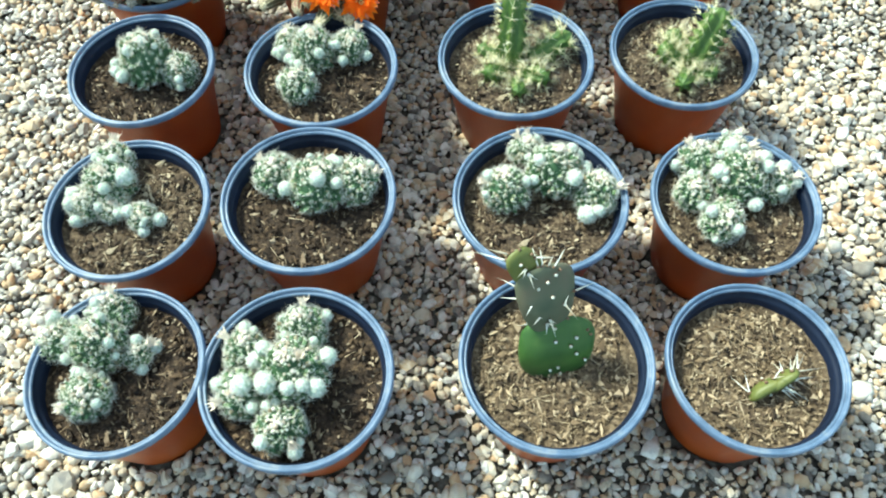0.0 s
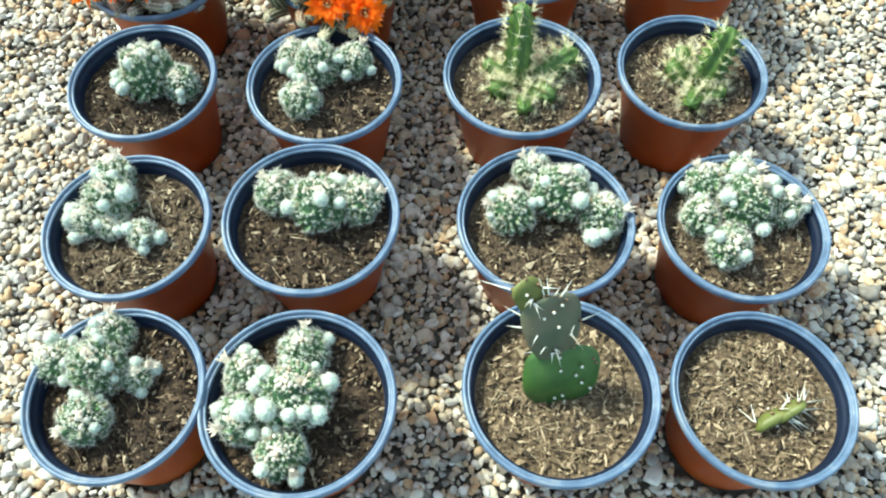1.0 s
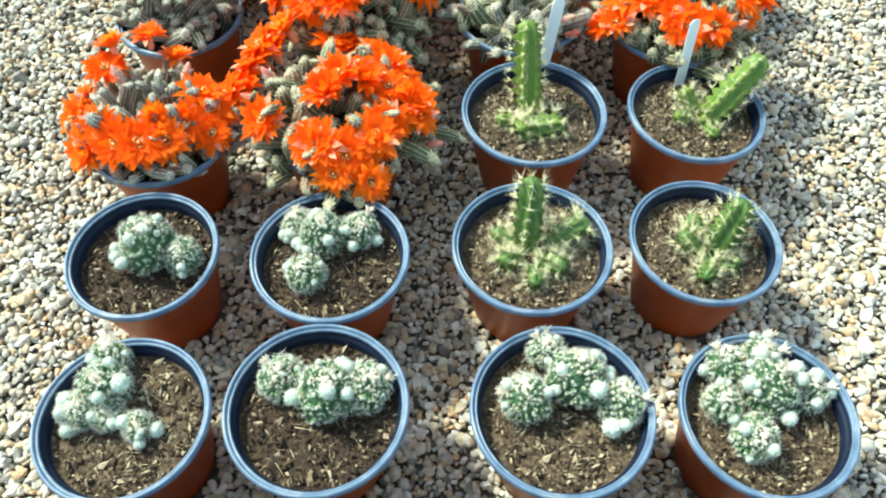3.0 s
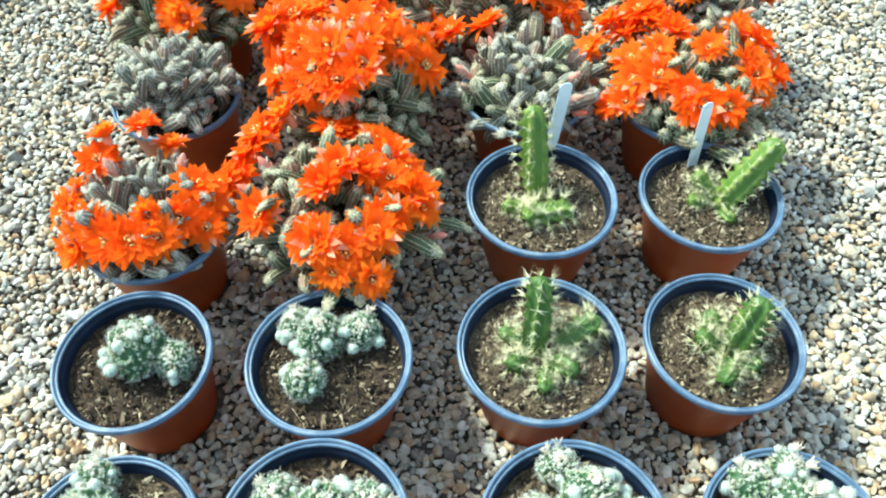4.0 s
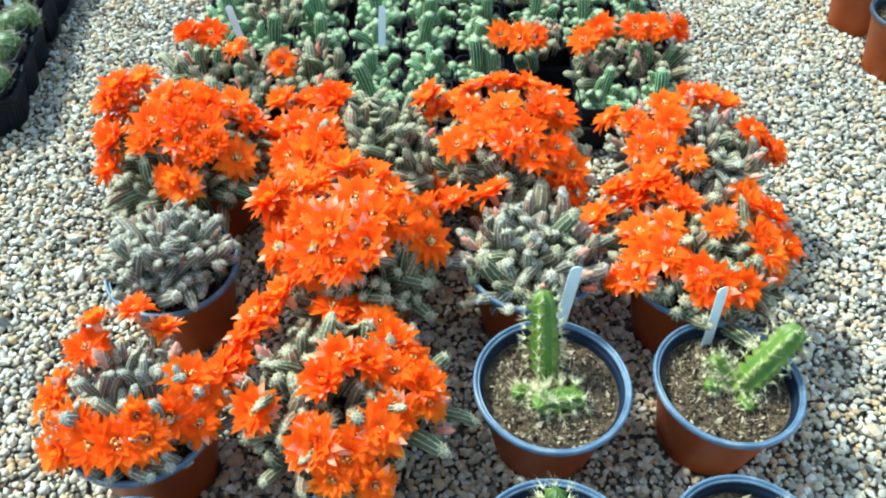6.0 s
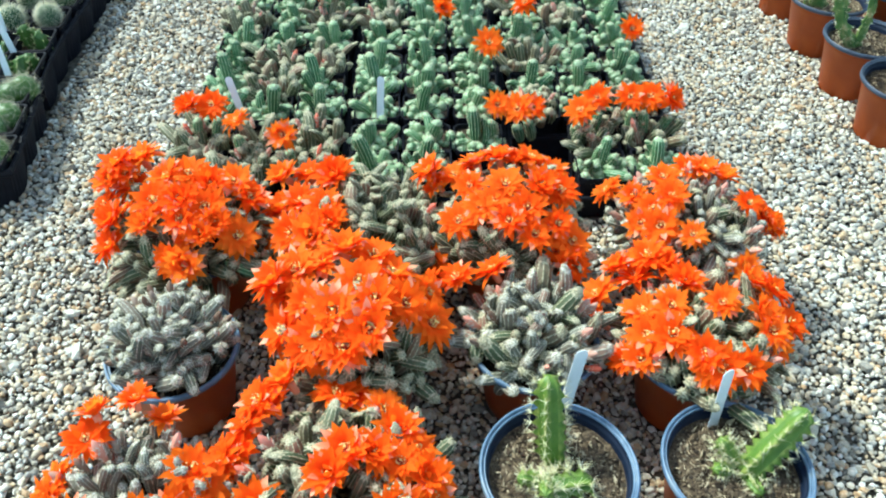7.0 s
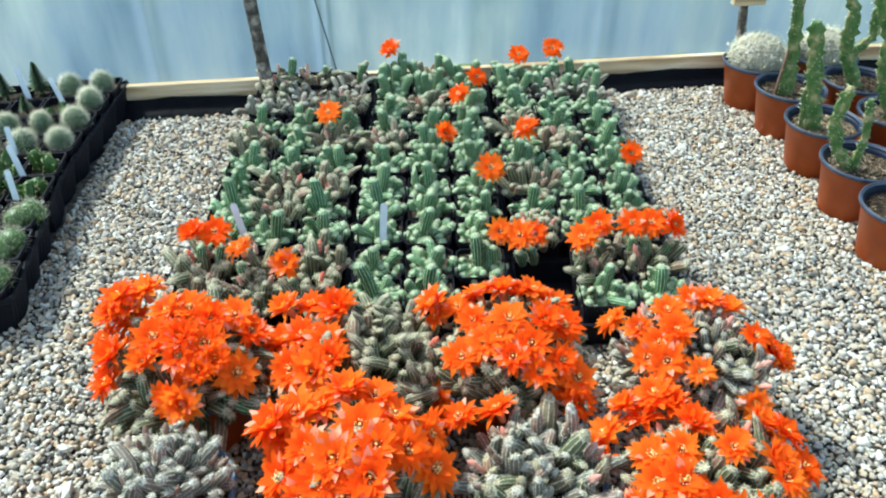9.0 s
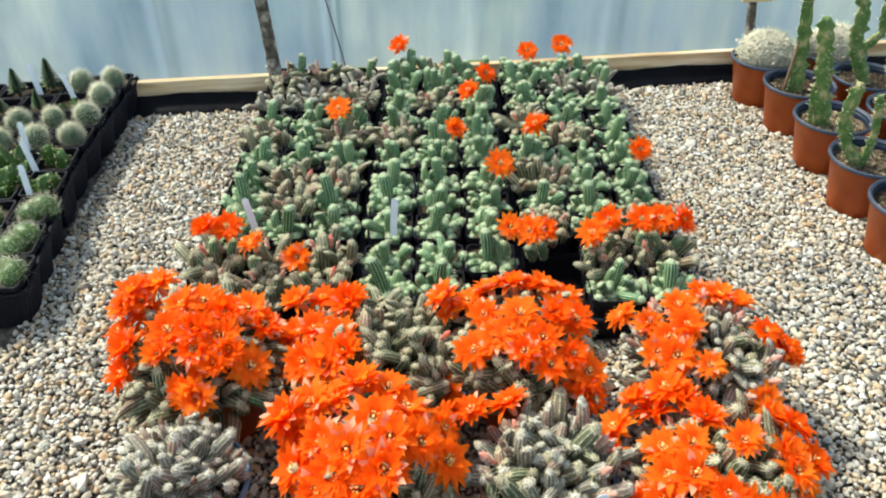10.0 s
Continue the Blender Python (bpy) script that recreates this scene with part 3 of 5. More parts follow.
def add_flower(root, p, d, q, s=1.0, kind=None):
    fl = part("flower", FLOWERS[q.integers(0, 5) if kind is None else kind], root, place(p, d, q.uniform(0, 6.28), s), "vivid orange star-shaped flower")
    part("flower_centre", STAMENS[q.integers(0, 2)], fl, Matrix.Diagonal((0.95, 0.95, 0.85, 1)), label="yellow stamens in a dark red throat")


# flowers of each clump, millimetres from the pot's middle, z from the ground
CLUMPS = {
    "41": [(-42, 60, 158), (-49, 42, 146), (-11, 77, 156), (14, 69, 135), (-72, -3, 126), (-33, -31, 143), (-51, -42, 119), (-17, -49, 138), (4, -50, 139), (27, -44, 138), (17, -30, 150), (41, -24, 141), (49, 14, 138), (60, 4, 129), (61, -21, 123), (-66, 10, 131)],
    "42": [(-84, 78, 139), (-58, 96, 144), (-92, 60, 130), (-113, 26, 119), (-101, 35, 120), (-69, -28, 137), (-110, 16, 113), (-71, 75, 133), (-13, 88, 131), (4, 87, 128), (31, 68, 136), (26, 7, 157), (49, 39, 144), (63, 20, 142), (74, -3, 136), (80, -15, 131), (51, 3, 150), (5, 9, 160), (-8, -14, 159), (45, -44, 144), (41, -52, 142), (14, -72, 137), (-10, -64, 143), (24, -59, 144), (2, -85, 127), (36, -85, 117), (53, -37, 143), (-18, -67, 140)],
    "52": [(-14, 58, 189), (16, 58, 182), (-38, 48, 179), (-62, 42, 180), (35, 34, 178), (5, 11, 193), (-44, -5, 181), (-18, -23, 188), (21, -12, 190), (-74, 28, 164), (-70, -18, 154), (-45, -46, 164), (-6, -55, 172), (16, -40, 181), (49, -3, 178), (70, 39, 146), (74, -7, 151), (-29, -42, 176), (-85, 30, 174)],
    "53": [(-83, 60, 136), (-40, 66, 139), (-112, 54, 133)],
    "54": [(-96, 64, 116), (-98, 35, 100), (-56, 73, 130), (-74, 84, 137), (-44, 89, 149), (-28, 78, 142), (-64, 11, 142), (-38, 8, 157), (-63, -19, 142), (-43, -26, 152), (-72, -37, 126), (-15, 44, 153), (-16, -50, 151), (-2, -61, 145), (24, -61, 142), (14, 6, 162), (56, 3, 148), (56, 50, 148), (78, 37, 147), (93, 6, 129), (61, -18, 144)],
    "61": [(-87, 46, 183), (-60, 59, 181), (-95, 30, 169), (-97, 10, 150), (-79, -17, 148), (-83, -41, 129), (-27, -22, 179), (-21, 21, 181), (5, 25, 182), (33, 6, 180), (54, 26, 167), (73, 12, 156), (4, -25, 182), (8, -46, 174), (33, -29, 176), (-32, -48, 168), (44, -42, 166), (65, -47, 148), (31, -57, 163), (14, -85, 141), (1, -81, 147), (-71, 33, 157)],
    "62": [(-103, 73, 134), (-74, 80, 133), (-37, 54, 151), (-75, 7, 146), (-44, -16, 157), (-81, -38, 137), (-112, -6, 111), (-55, -51, 146), (-35, -38, 155), (-100, 18, 126)],
    "63": [(-67, 57, 145), (-38, 67, 156), (-9, 70, 162), (27, 67, 164), (55, 54, 156), (-49, 4, 173), (-10, -9, 184), (31, -5, 180), (56, -3, 169), (-38, -35, 172), (-64, -39, 154), (-7, -56, 169), (-25, -31, 177), (14, -40, 176), (19, -68, 159), (47, -51, 160), (64, -59, 139), (61, -75, 119), (-89, 49, 138), (-87, -49, 102), (-96, 61, 151)],
    "64": [(-87, 66, 111), (-67, 22, 140), (-30, 39, 153), (10, 74, 142), (30, 67, 143), (49, 53, 140), (-32, -4, 159), (-53, -14, 150), (-68, -26, 139), (-49, -39, 146), (-17, -59, 147), (-32, 6, 159), (67, 2, 143), (90, 4, 122), (97, -10, 116), (-58, -64, 125), (46, -79, 116)],
    "51": [],
}


def peanut_clump(key, x, y, z0, a, h, stems, count, seed, label, buds=6, low=0.10, size=1.0, bloom=1.0, wild=0.0, withered=0):
    """A pot overflowing with finger-like stems over a dome of radius a and height h, topped with flowers."""
    q = np.random.default_rng(seed)
    root = pot_thing("flowering_cactus" if CLUMPS[key] else "peanut_cactus", x, y, label, "potted cactus", "peanut cactus pots", soil=0)
    dirs = fib(count, 1.0, low)
    for k, d in enumerate(dirs):
        d = d + q.normal(0, 0.10, 3)
        d /= np.linalg.norm(d)
        L = 0.025
        reach = q.uniform(0.84 - 0.10 * wild, 1.0 + 0.10 * wild)
        tip = np.array([d[0] * a * reach, d[1] * a * reach, z0 + d[2] * h * reach])
        way = np.array([d[0], d[1], d[2] * 1.1 + 0.45]) + q.normal(0, 0.26 + 0.14 * wild, 3)
        way /= np.linalg.norm(way)
        s = q.uniform(0.85 - 0.12 * wild, 1.25 + 0.12 * wild) * size
        part("stem", stems[q.integers(0, len(stems))], root, place(tip - way * L * s * q.uniform(0.7, 1.0), way, q.uniform(0, 6.28), s))
    for fx, fy, fz in CLUMPS[key]:
        p = np.array([fx, fy, fz]) / 1000
        d = np.array([fx / 1000 / a ** 2, fy / 1000 / a ** 2, (p[2] - z0) / h ** 2])
        d = d / np.linalg.norm(d) + [0, -0.35, 0.40] + q.normal(0, 0.16, 3)
        d /= np.linalg.norm(d)
        add_flower(root, p + d * 0.004, d, q, bloom * q.uniform(0.88, 1.14))
        if q.uniform() < 0.25:  # a half-open one beside it
            side = np.cross(d, q.normal(0, 1, 3))
            side /= np.linalg.norm(side)
            add_flower(root, p + side * 0.017 - d * 0.006, d + side * 0.5, q, bloom * q.uniform(0.62, 0.85), int(q.integers(2, 5)))
    for k in range(buds // 2):
        d = fib(40, 0.85, 0.35)[q.integers(0, 40)] + q.normal(0, 0.15, 3)
        d /= np.linalg.norm(d)
        part("bud", BUDS[q.integers(0, 3)], root, place((d[0] * a * 0.95, d[1] * a * 0.95, z0 + d[2] * h * 0.95), d + np.array([0, 0, 0.3]), 0, q.uniform(0.8, 1.2)), "pinkish woolly flower bud")
    for k in range(withered):
        d = fib(60, 0.92, 0.40)[q.integers(0, 60)] + q.normal(0, 0.12, 3)
        d /= np.linalg.norm(d)
        part("bud", WITHERED[q.integers(0, 2)], root, place((d[0] * a * 0.90, d[1] * a * 0.90, z0 + d[2] * h * 0.90), d + np.array([0, 0, 0.5]), 0, q.uniform(0.8, 1.1)), "brown withered flower remnant")
    return root


LONG_STEM = stem_mesh(99, M_GREEN, 0.074, 0.0074, 9, 0.0, 8, 0.0014, groove=0.82, curl=(0.0, 0.40))
L_FL = "terracotta pot overflowing with finger cactus covered in orange flowers"
peanut_clump("41", -0.319, 0.680, 0.088, 0.074, 0.066, STEM_GREY, 135, 1, "pot of grey finger cactus ringed with orange flowers", 10, 0.16, bloom=0.95, wild=0.8, withered=8)
peanut_clump("42", -0.132, 0.690, 0.088, 0.098, 0.066, STEM_OLIVE, 190, 2, L_FL, 16, 0.36, bloom=1)
peanut_clump("51", -0.335, 0.869, 0.092, 0.061, 0.066, STEM_GREY, 175, 3, "terracotta pot of silver-grey finger cactus without flowers", 0, 0.30, 1.06, wild=1.0, withered=15)
peanut_clump("52", -0.129, 0.864, 0.095, 0.085, 0.088, STEM_OLIVE, 210, 4, L_FL, 8, bloom=1.14)
peanut_clump("53", 0.062, 0.874, 0.090, 0.074, 0.056, STEM_GREY + STEM_OLIVE[:3], 175, 5, "pot of grey finger cactus with few orange flowers and buds", 26, 0.26, 1.12, bloom=1, wild=1.0, withered=9)
peanut_clump("54", 0.240, 0.862, 0.085, 0.090, 0.070, STEM_OLIVE, 165, 6, L_FL, 18, 0.34, bloom=1, wild=0.5, withered=5)
peanut_clump("61", -0.346, 1.044, 0.092, 0.104, 0.082, STEM_OLIVE, 210, 7, L_FL, 6, bloom=1.04)
c62 = peanut_clump("62", -0.134, 1.049, 0.085, 0.112, 0.070, STEM_OLIVE, 290, 8, "pot of olive-green finger cactus with a cluster of orange flowers", 8, bloom=1.16)
part("stem", LONG_STEM, c62, Matrix(((0, 0, -1, -0.086), (-1, 0, 0, -0.071), (0, 1, 0, 0.099), (0, 0, 0, 1))), "long pale olive stem reaching sideways")
peanut_clump("63", 0.048, 1.050, 0.093, 0.095, 0.082, STEM_OLIVE, 210, 9, L_FL, 6, bloom=1)
peanut_clump("64", 0.274, 1.050, 0.085, 0.094, 0.070, STEM_GREY + STEM_OLIVE[:3], 200, 10, L_FL, 44, bloom=0.95, wild=0.5, withered=6)

# ---- the small potted cacti ----
POTS = {  # x, y, tilt x, tilt y, scale
    "11": (-0.2579, 0.2221, 1.1, -1.2, 0.944), "12": (-0.1220, 0.2160, 0.2, -0.0, 1.017), "13": (0.0744, 0.2280, 0.2, 0.0, 1.025), "14": (0.2236, 0.2243, 0.7, 0.7, 0.946),
    "21": (-0.2810, 0.3696, 1.2, -0.8, 0.975), "22": (-0.1279, 0.3785, 0.5, -0.0, 1.039), "23": (0.0709, 0.3773, 0.6, 0.0, 1.036), "24": (0.2353, 0.3744, 1.1, 0.6, 0.987),
    "31": (-0.3007, 0.5306, 1.6, -0.9, 0.964), "32": (-0.1297, 0.5279, 0.2, 0.0, 1.011), "33": (0.0570, 0.5390, 0.4, -0.0, 1.031), "34": (0.2182, 0.5467, 0.7, 0.4, 0.974),
    "43": (0.0702, 0.7148, 0.5, -0.0, 1.060), "44": (0.2420, 0.7175, 0.9, 0.3, 0.999),
}


def set_pot(key, name, label, soil, group="small cactus pots"):
    x, y, tx, ty, s = POTS[key]
    return pot_thing(name, x, y, label, "potted cactus", group, (tx, ty), s, soil)


def globe_mesh(seed, r, mound=0.92):
    """A lumpy cactus body set with tubercles under a net of pale spines, with a creamy woolly crown."""
    q = np.random.default_rng(seed)
    g = Geo()
    shape = np.array([1, 1, mound])

    def lump(d):
        return 1 + 0.20 * noise.noise(Vector(d) * 1.7 + Vector((seed * 1.7, 0, 0))) + 0.07 * noise.noise(Vector(d) * 5.5 + Vector((0, seed * 0.9, 0)))

    g.add(np.array([v * r * 0.88 * lump(v) for v in ICO2[0]]) * shape, ICO2[1], 0)
    n = int(90 + r * 5200)
    for d in fib(n, 1.0, -0.55):
        d = d + q.normal(0, 0.07, 3)
        d /= np.linalg.norm(d)
        p = d * r * 0.88 * lump(d) * shape
        R = np.array(frame_to(d, q.uniform(0, 6)))
        t = (0.0027 + 0.010 * r) * q.uniform(0.75, 1.2)
        V, F = lathe([(t * 0.66, -0.0006), (t * 0.56, t * 0.6), (t * 0.26, t * 1.05)], 5)
        g.add(V @ R.T + p, F + [tuple(10 + j for j in range(5))], 1)
        tip = p + d * t
        g.add(OCT[0] * t * q.uniform(0.22, 0.42) + tip, OCT[1], 3 if q.uniform() < 0.6 else 2)
        for j in range(9):
            a = 0.698 * j + q.normal(0, 0.3)
            w = R @ np.array([math.cos(a), math.sin(a), 0.30 + abs(q.normal(0, 0.5))])
            Vn, Fn = spike(tip - d * 0.0002, w, t * q.uniform(1.0, 2.6), t * 0.062)
            g.add(Vn, Fn, 2)
    for k in range(int(20 + r * 900)):  # wool and dry flower remains round the crown
        a, u = q.uniform(0, 6.283), abs(q.normal(0, 0.38))
        d = np.array([math.sin(u) * math.cos(a), math.sin(u) * math.sin(a), math.cos(u)])
        p = d * r * 0.93 * lump(d) * shape
        g.add(ICO0[0] * (1 + q.uniform(-0.3, 0.3, ICO0[0].shape)) * q.uniform(0.0010, 0.0023) + p + d * 0.001, ICO0[1], 4 if k % 3 else 3)
    return g.mesh("globe", [M_BODY, M_TUBER, M_SPINE, M_AREOLE, M_CREAM])


def pup_mesh(seed, r):
    """A small offset wrapped in felted white wool with short hairs."""
    q = np.random.default_rng(seed)
    g = Geo()
    bumps = np.array([[1 + 0.16 * noise.noise(Vector(v) * 3.2 + Vector((seed, 0, 0)))] for v in ICO2[0]]) + q.normal(0, 0.03, (len(ICO2[0]), 1))
    g.add(ICO2[0] * r * 0.90 * bumps, ICO2[1], 0)
    for d in fib(150, 1.0, -0.5):
        d = d + q.normal(0, 0.08, 3)
        d /= np.linalg.norm(d)
        Vn, Fn = spike(d * r * 0.88, d + q.normal(0, 0.8, 3), r * q.uniform(0.20, 0.55), r * 0.045)
        g.add(Vn, Fn, 1)
    return g.mesh("pup", [M_WOOL, M_SPINE])


GLOBES = {k: [globe_mesh(200 + 10 * k + j, k / 1000) for j in range(3)] for k in (14, 19, 23, 28)}
PUPS = [pup_mesh(260 + k, 0.007) for k in range(3)]


def cream_mesh(seed):
    """A small withered flower: a short tube that tears into ragged papery points."""
    q = np.random.default_rng(seed)
    n, V = 24, []
    for i, (r, z) in enumerate(((0.0016, -0.005), (0.0022, 0.0005), (0.0032, 0.0038), (0.0, 0.0))):
        for j in range(n):
            a = 6.283 * j / n
            if i == 3:
                point = j % 2 == 0
                r, z = (q.uniform(0.0042, 0.0075), q.uniform(0.0065, 0.0105)) if point else (q.uniform(0.0032, 0.0040), q.uniform(0.0042, 0.0055))
            V.append((r * math.cos(a) + q.normal(0, 0.0002), r * math.sin(a) + q.normal(0, 0.0002), z))
    F = [(i * n + j, i * n + (j + 1) % n, (i + 1) * n + (j + 1) % n, (i + 1) * n + j) for i in range(3) for j in range(n)]
    return mk("cream_flower", V, F, M_CREAM, None, False)


CREAM = [cream_mesh(280 + k) for k in range(2)]

# heads and woolly offsets of each pot: millimetres from the pot's middle, radius
HEADS = {
    "11": ([(-17, 20, 25.4), (-14, 54, 19.9), (-56, 28, 19.2), (15, 16, 13.1), (-19, -26, 20.2)],
           [(-41, 10, 6.0), (-57, 42, 7.1), (11, 24, 6.3), (24, 23, 6.3), (17, 2, 5.3), (-22, 51, 6.0), (-36, -29, 4.9)], [(-14, 66), (-38, -36), (28, 26)]),
    "12": ([(0, 2, 30.0), (-47, 24, 19.4), (-44, -15, 20.4), (-7, -46, 21.1), (3, 45, 20.6)],
           [(-47, 45, 7.5), (-30, 8, 9.1), (-24, 16, 7.3), (-37, -13, 8.6), (-18, -14, 8.5), (18, -15, 8.9), (24, 11, 8.1), (-19, -53, 7.1), (4, -57, 7.0), (18, 52, 6.5), (-57, -9, 6.4), (-1, -18, 6.3)], [(0, 60), (-58, 30), (-58, -25), (6, -58), (8, 4)]),
    "21": ([(-22, 28, 23.0), (-24, 60, 18.0), (-42, 6, 16.0), (-16, 4, 14.0), (16, -8, 13.6)],
           [(-4, 25, 9.2), (-52, 17, 8.8), (-50, 4, 7.1), (-47, -11, 7.0), (1, -3, 7.4), (17, -29, 6.7), (29, -7, 7.3), (-18, 12, 7.0)], [(-24, 72)]),
    "22": ([(6, 12, 27.7), (-37, 28, 19.4), (44, 19, 20.9)], [(-19, 5, 7.0), (11, 3, 6.9), (18, 38, 7.6)], [(-48, 40), (62, 24)]),
    "23": ([(15, 27, 27.7), (-34, 7, 23.4), (-11, 62, 15.5), (55, 4, 20.7)], [(28, 10, 7.9), (36, -23, 9.6), (-1, 25, 6.5), (43, 33, 7.1), (49, -13, 5.9)], [(-8, 74), (-18, 66), (-56, 12), (70, 8)]),
    "24": ([(9, 24, 28.3), (-27, 47, 19.8), (-37, 10, 18.2), (8, 62, 18.7), (-15, -25, 19.9), (46, 20, 18.4)],
           [(-15, 20, 6.7), (16, -4, 8.2), (-25, -16, 7.0), (-47, 41, 6.7), (47, 33, 6.9), (1, 48, 7.9), (25, 33, 6.9), (57, 21, 6.4)], [(-34, 58), (20, 74), (36, 56), (60, 24), (12, 28)]),
    "31": ([(1, 10, 29.6), (39, -1, 19.8)], [(-30, -8, 7.2), (-21, -17, 5.9), (-4, -1, 6.5), (8, 8, 6.6), (40, -25, 4.6), (-37, 4, 6.1), (-12, -14, 5.9)], []),
    "32": ([(-10, 24, 23.7), (-37, 41, 16.2), (30, 33, 20.4), (-22, -24, 19.2)],
           [(-52, 25, 5.8), (-52, 10, 6.3), (-41, 10, 6.2), (-40, 25, 5.7), (-39, -10, 6.7), (-1, 8, 6.7), (-31, 7, 5.1), (-47, 1, 5.1), (7, 46, 5.2), (44, 19, 5.6)], [(-38, 52), (34, 46)]),
}


def globe_pot(key, soil, label):
    q = np.random.default_rng(300 + int(key))
    s = POTS[key][4]
    root = set_pot(key, "globe_cactus", label, soil)
    heads, pups, blooms = HEADS[key]
    mx, my = (sum(h[k] * h[2] for h in heads) / sum(h[2] for h in heads) for k in (0, 1))
    heads = [(x + (mx - x) * 0.14, y + (my - y) * 0.14, r) for x, y, r in heads]
    solid = []
    for x, y, r in heads:
        size = min(GLOBES, key=lambda k: abs(k - r))
        f = r / size * 0.90
        z = 0.082 + r / 1000 * 0.70
        solid.append((x, y, z, r * 0.93))
        part("globe", GLOBES[size][q.integers(0, 3)], root, place((x / s / 1000, y / s / 1000, z), (q.normal(0, 0.12) + x / 260, q.normal(0, 0.12) + y / 260, 1), q.uniform(0, 6.28), f) @ Matrix.Diagonal((q.uniform(0.88, 1.06), q.uniform(0.88, 1.06), q.uniform(1.0, 1.22), 1)))
    extra = []
    for hx, hy, hz, hr in solid:  # more young offsets round each head
        for k in range(3 if hr > 20 else 2):
            a = q.uniform(0, 6.283)
            far = q.uniform(0.72, 1.08)
            extra.append((hx + math.cos(a) * hr * far, hy + math.sin(a) * hr * far, q.uniform(3.2, 6.2)))
    for x, y, r in pups + extra:
        z = 0.086 + r / 1000 * 0.8
        hx, hy, hz, hr = min(solid, key=lambda h: math.hypot(x - h[0], y - h[1]) - h[3])
        far = math.hypot(x - hx, y - hy)
        if far > hr + r * 0.3:  # loose ones crowd up to the nearest head
            x, y = hx + (x - hx) * (hr + r * 0.3) / far, hy + (y - hy) * (hr + r * 0.3) / far
        for hx, hy, hz, hr in solid:  # offsets sit on the flank of a head
            d = math.hypot(x - hx, y - hy)
            if d < hr + r * 0.5:
                z = max(z, hz + math.sqrt(max(0, (hr + r * 0.18) ** 2 - d * d)) / 1000 * 0.92)
        part("offset", PUPS[q.integers(0, 3)], root, place((x / s / 1000, y / s / 1000, z), (0, 0, 1), q.uniform(0, 6.28), r / 7 * q.uniform(0.78, 0.98)), "small woolly white offset")
    for x, y in blooms:
        hx, hy, hz, hr = min(solid, key=lambda h: math.hypot(x - h[0], y - h[1]))
        dx, dy = (x - hx) / hr * 0.8, (y - hy) / hr * 0.8
        k = math.hypot(dx, dy)
        if k > 0.85:
            dx, dy = dx / k * 0.85, dy / k * 0.85
        d = np.array([dx, dy, math.sqrt(1 - dx * dx - dy * dy)])
        part("bloom", CREAM[q.integers(0, 2)], root, place(np.array([hx / s / 1000, hy / s / 1000, hz]) + d * hr / 1000, d, 0, q.uniform(0.8, 1.1)), "withered cream-white flower")


L_GL = "clustering green globe cactus with white woolly offsets in a pot"
for key, soil in (("11", 0), ("12", 0), ("21", 1), ("22", 0), ("23", 1), ("24", 1), ("31", 0), ("32", 0)):
    globe_pot(key, soil, L_GL)


def column_mesh(seed, length, r, ribs=6, twist=0.3, bend=(0, 0), needle=0.0085, rings=16, mat=None, per=10, ridge=None):
    """A ribbed upright stem with toothed crests and straw-coloured needles."""
    q = np.random.default_rng(seed)
    g = Geo()
    n = ribs * 4
    V, F, T = [], [], []
    for i in range(rings + 1):
        t = i / rings
        s = 0.82 + 0.18 * math.sin(math.pi * min(t * 1.2, 1)) if t < 0.8 else math.sqrt(max(0.03, 1 - ((t - 0.8) / 0.205) ** 2)) * 0.93
        c = np.array([bend[0] * t * t, bend[1] * t * t, length * t])
        for j in range(n):
            a = 2 * math.pi * j / n + twist * t
            ph = j % 4
            tooth = 1.0 + (0.26 if i % 2 else -0.14)
            k = (tooth, 0.80, 0.66, 0.80)[ph]
            V.append(c + np.array([math.cos(a), math.sin(a), 0]) * r * s * k)
            if ph == 0 and i % 2 == 1:
                T.append((V[-1], np.array([math.cos(a), math.sin(a), 0.3 + 0.9 * max(0, t - 0.7) * 3])))
    for i in range(rings):
        F += [(i * n + j, i * n + (j + 1) % n, (i + 1) * n + (j + 1) % n, (i + 1) * n + j) for j in range(n)]
    F.append(tuple(rings * n + j for j in range(n)))
    g.add(V, F, 0)
    g.m = [3 if f < rings * n and f % 4 in (0, 3) else 0 for f in range(len(F))]
    for p, d in T:
        g.add(ICO0[0] * 0.0012 + p, ICO0[1], 1)
        for j in range(per):
            Vn, Fn = spike(p, d + q.normal(0, 0.75, 3), needle * q.uniform(0.6, 1.7), 0.00032 if per < 20 else 0.00017)
            g.add(Vn, Fn, 2)
    return g.mesh("column", [mat or M_COLUMN, M_CREST, M_NEEDLE, ridge or M_RIDGE])


M_SHOOT = material("shoot_green", [(0.3, (0.042, 0.098, 0.015)), (0.7, (0.085, 0.155, 0.030))], 90, 0.45, 0.2, 600)
OFFSET_STEMS = [column_mesh(330 + k, 0.024 + 0.006 * k, 0.0090, 6, 0.4, (0.004, 0.002), 0.0095, 8, M_SHOOT, 26) for k in range(3)]

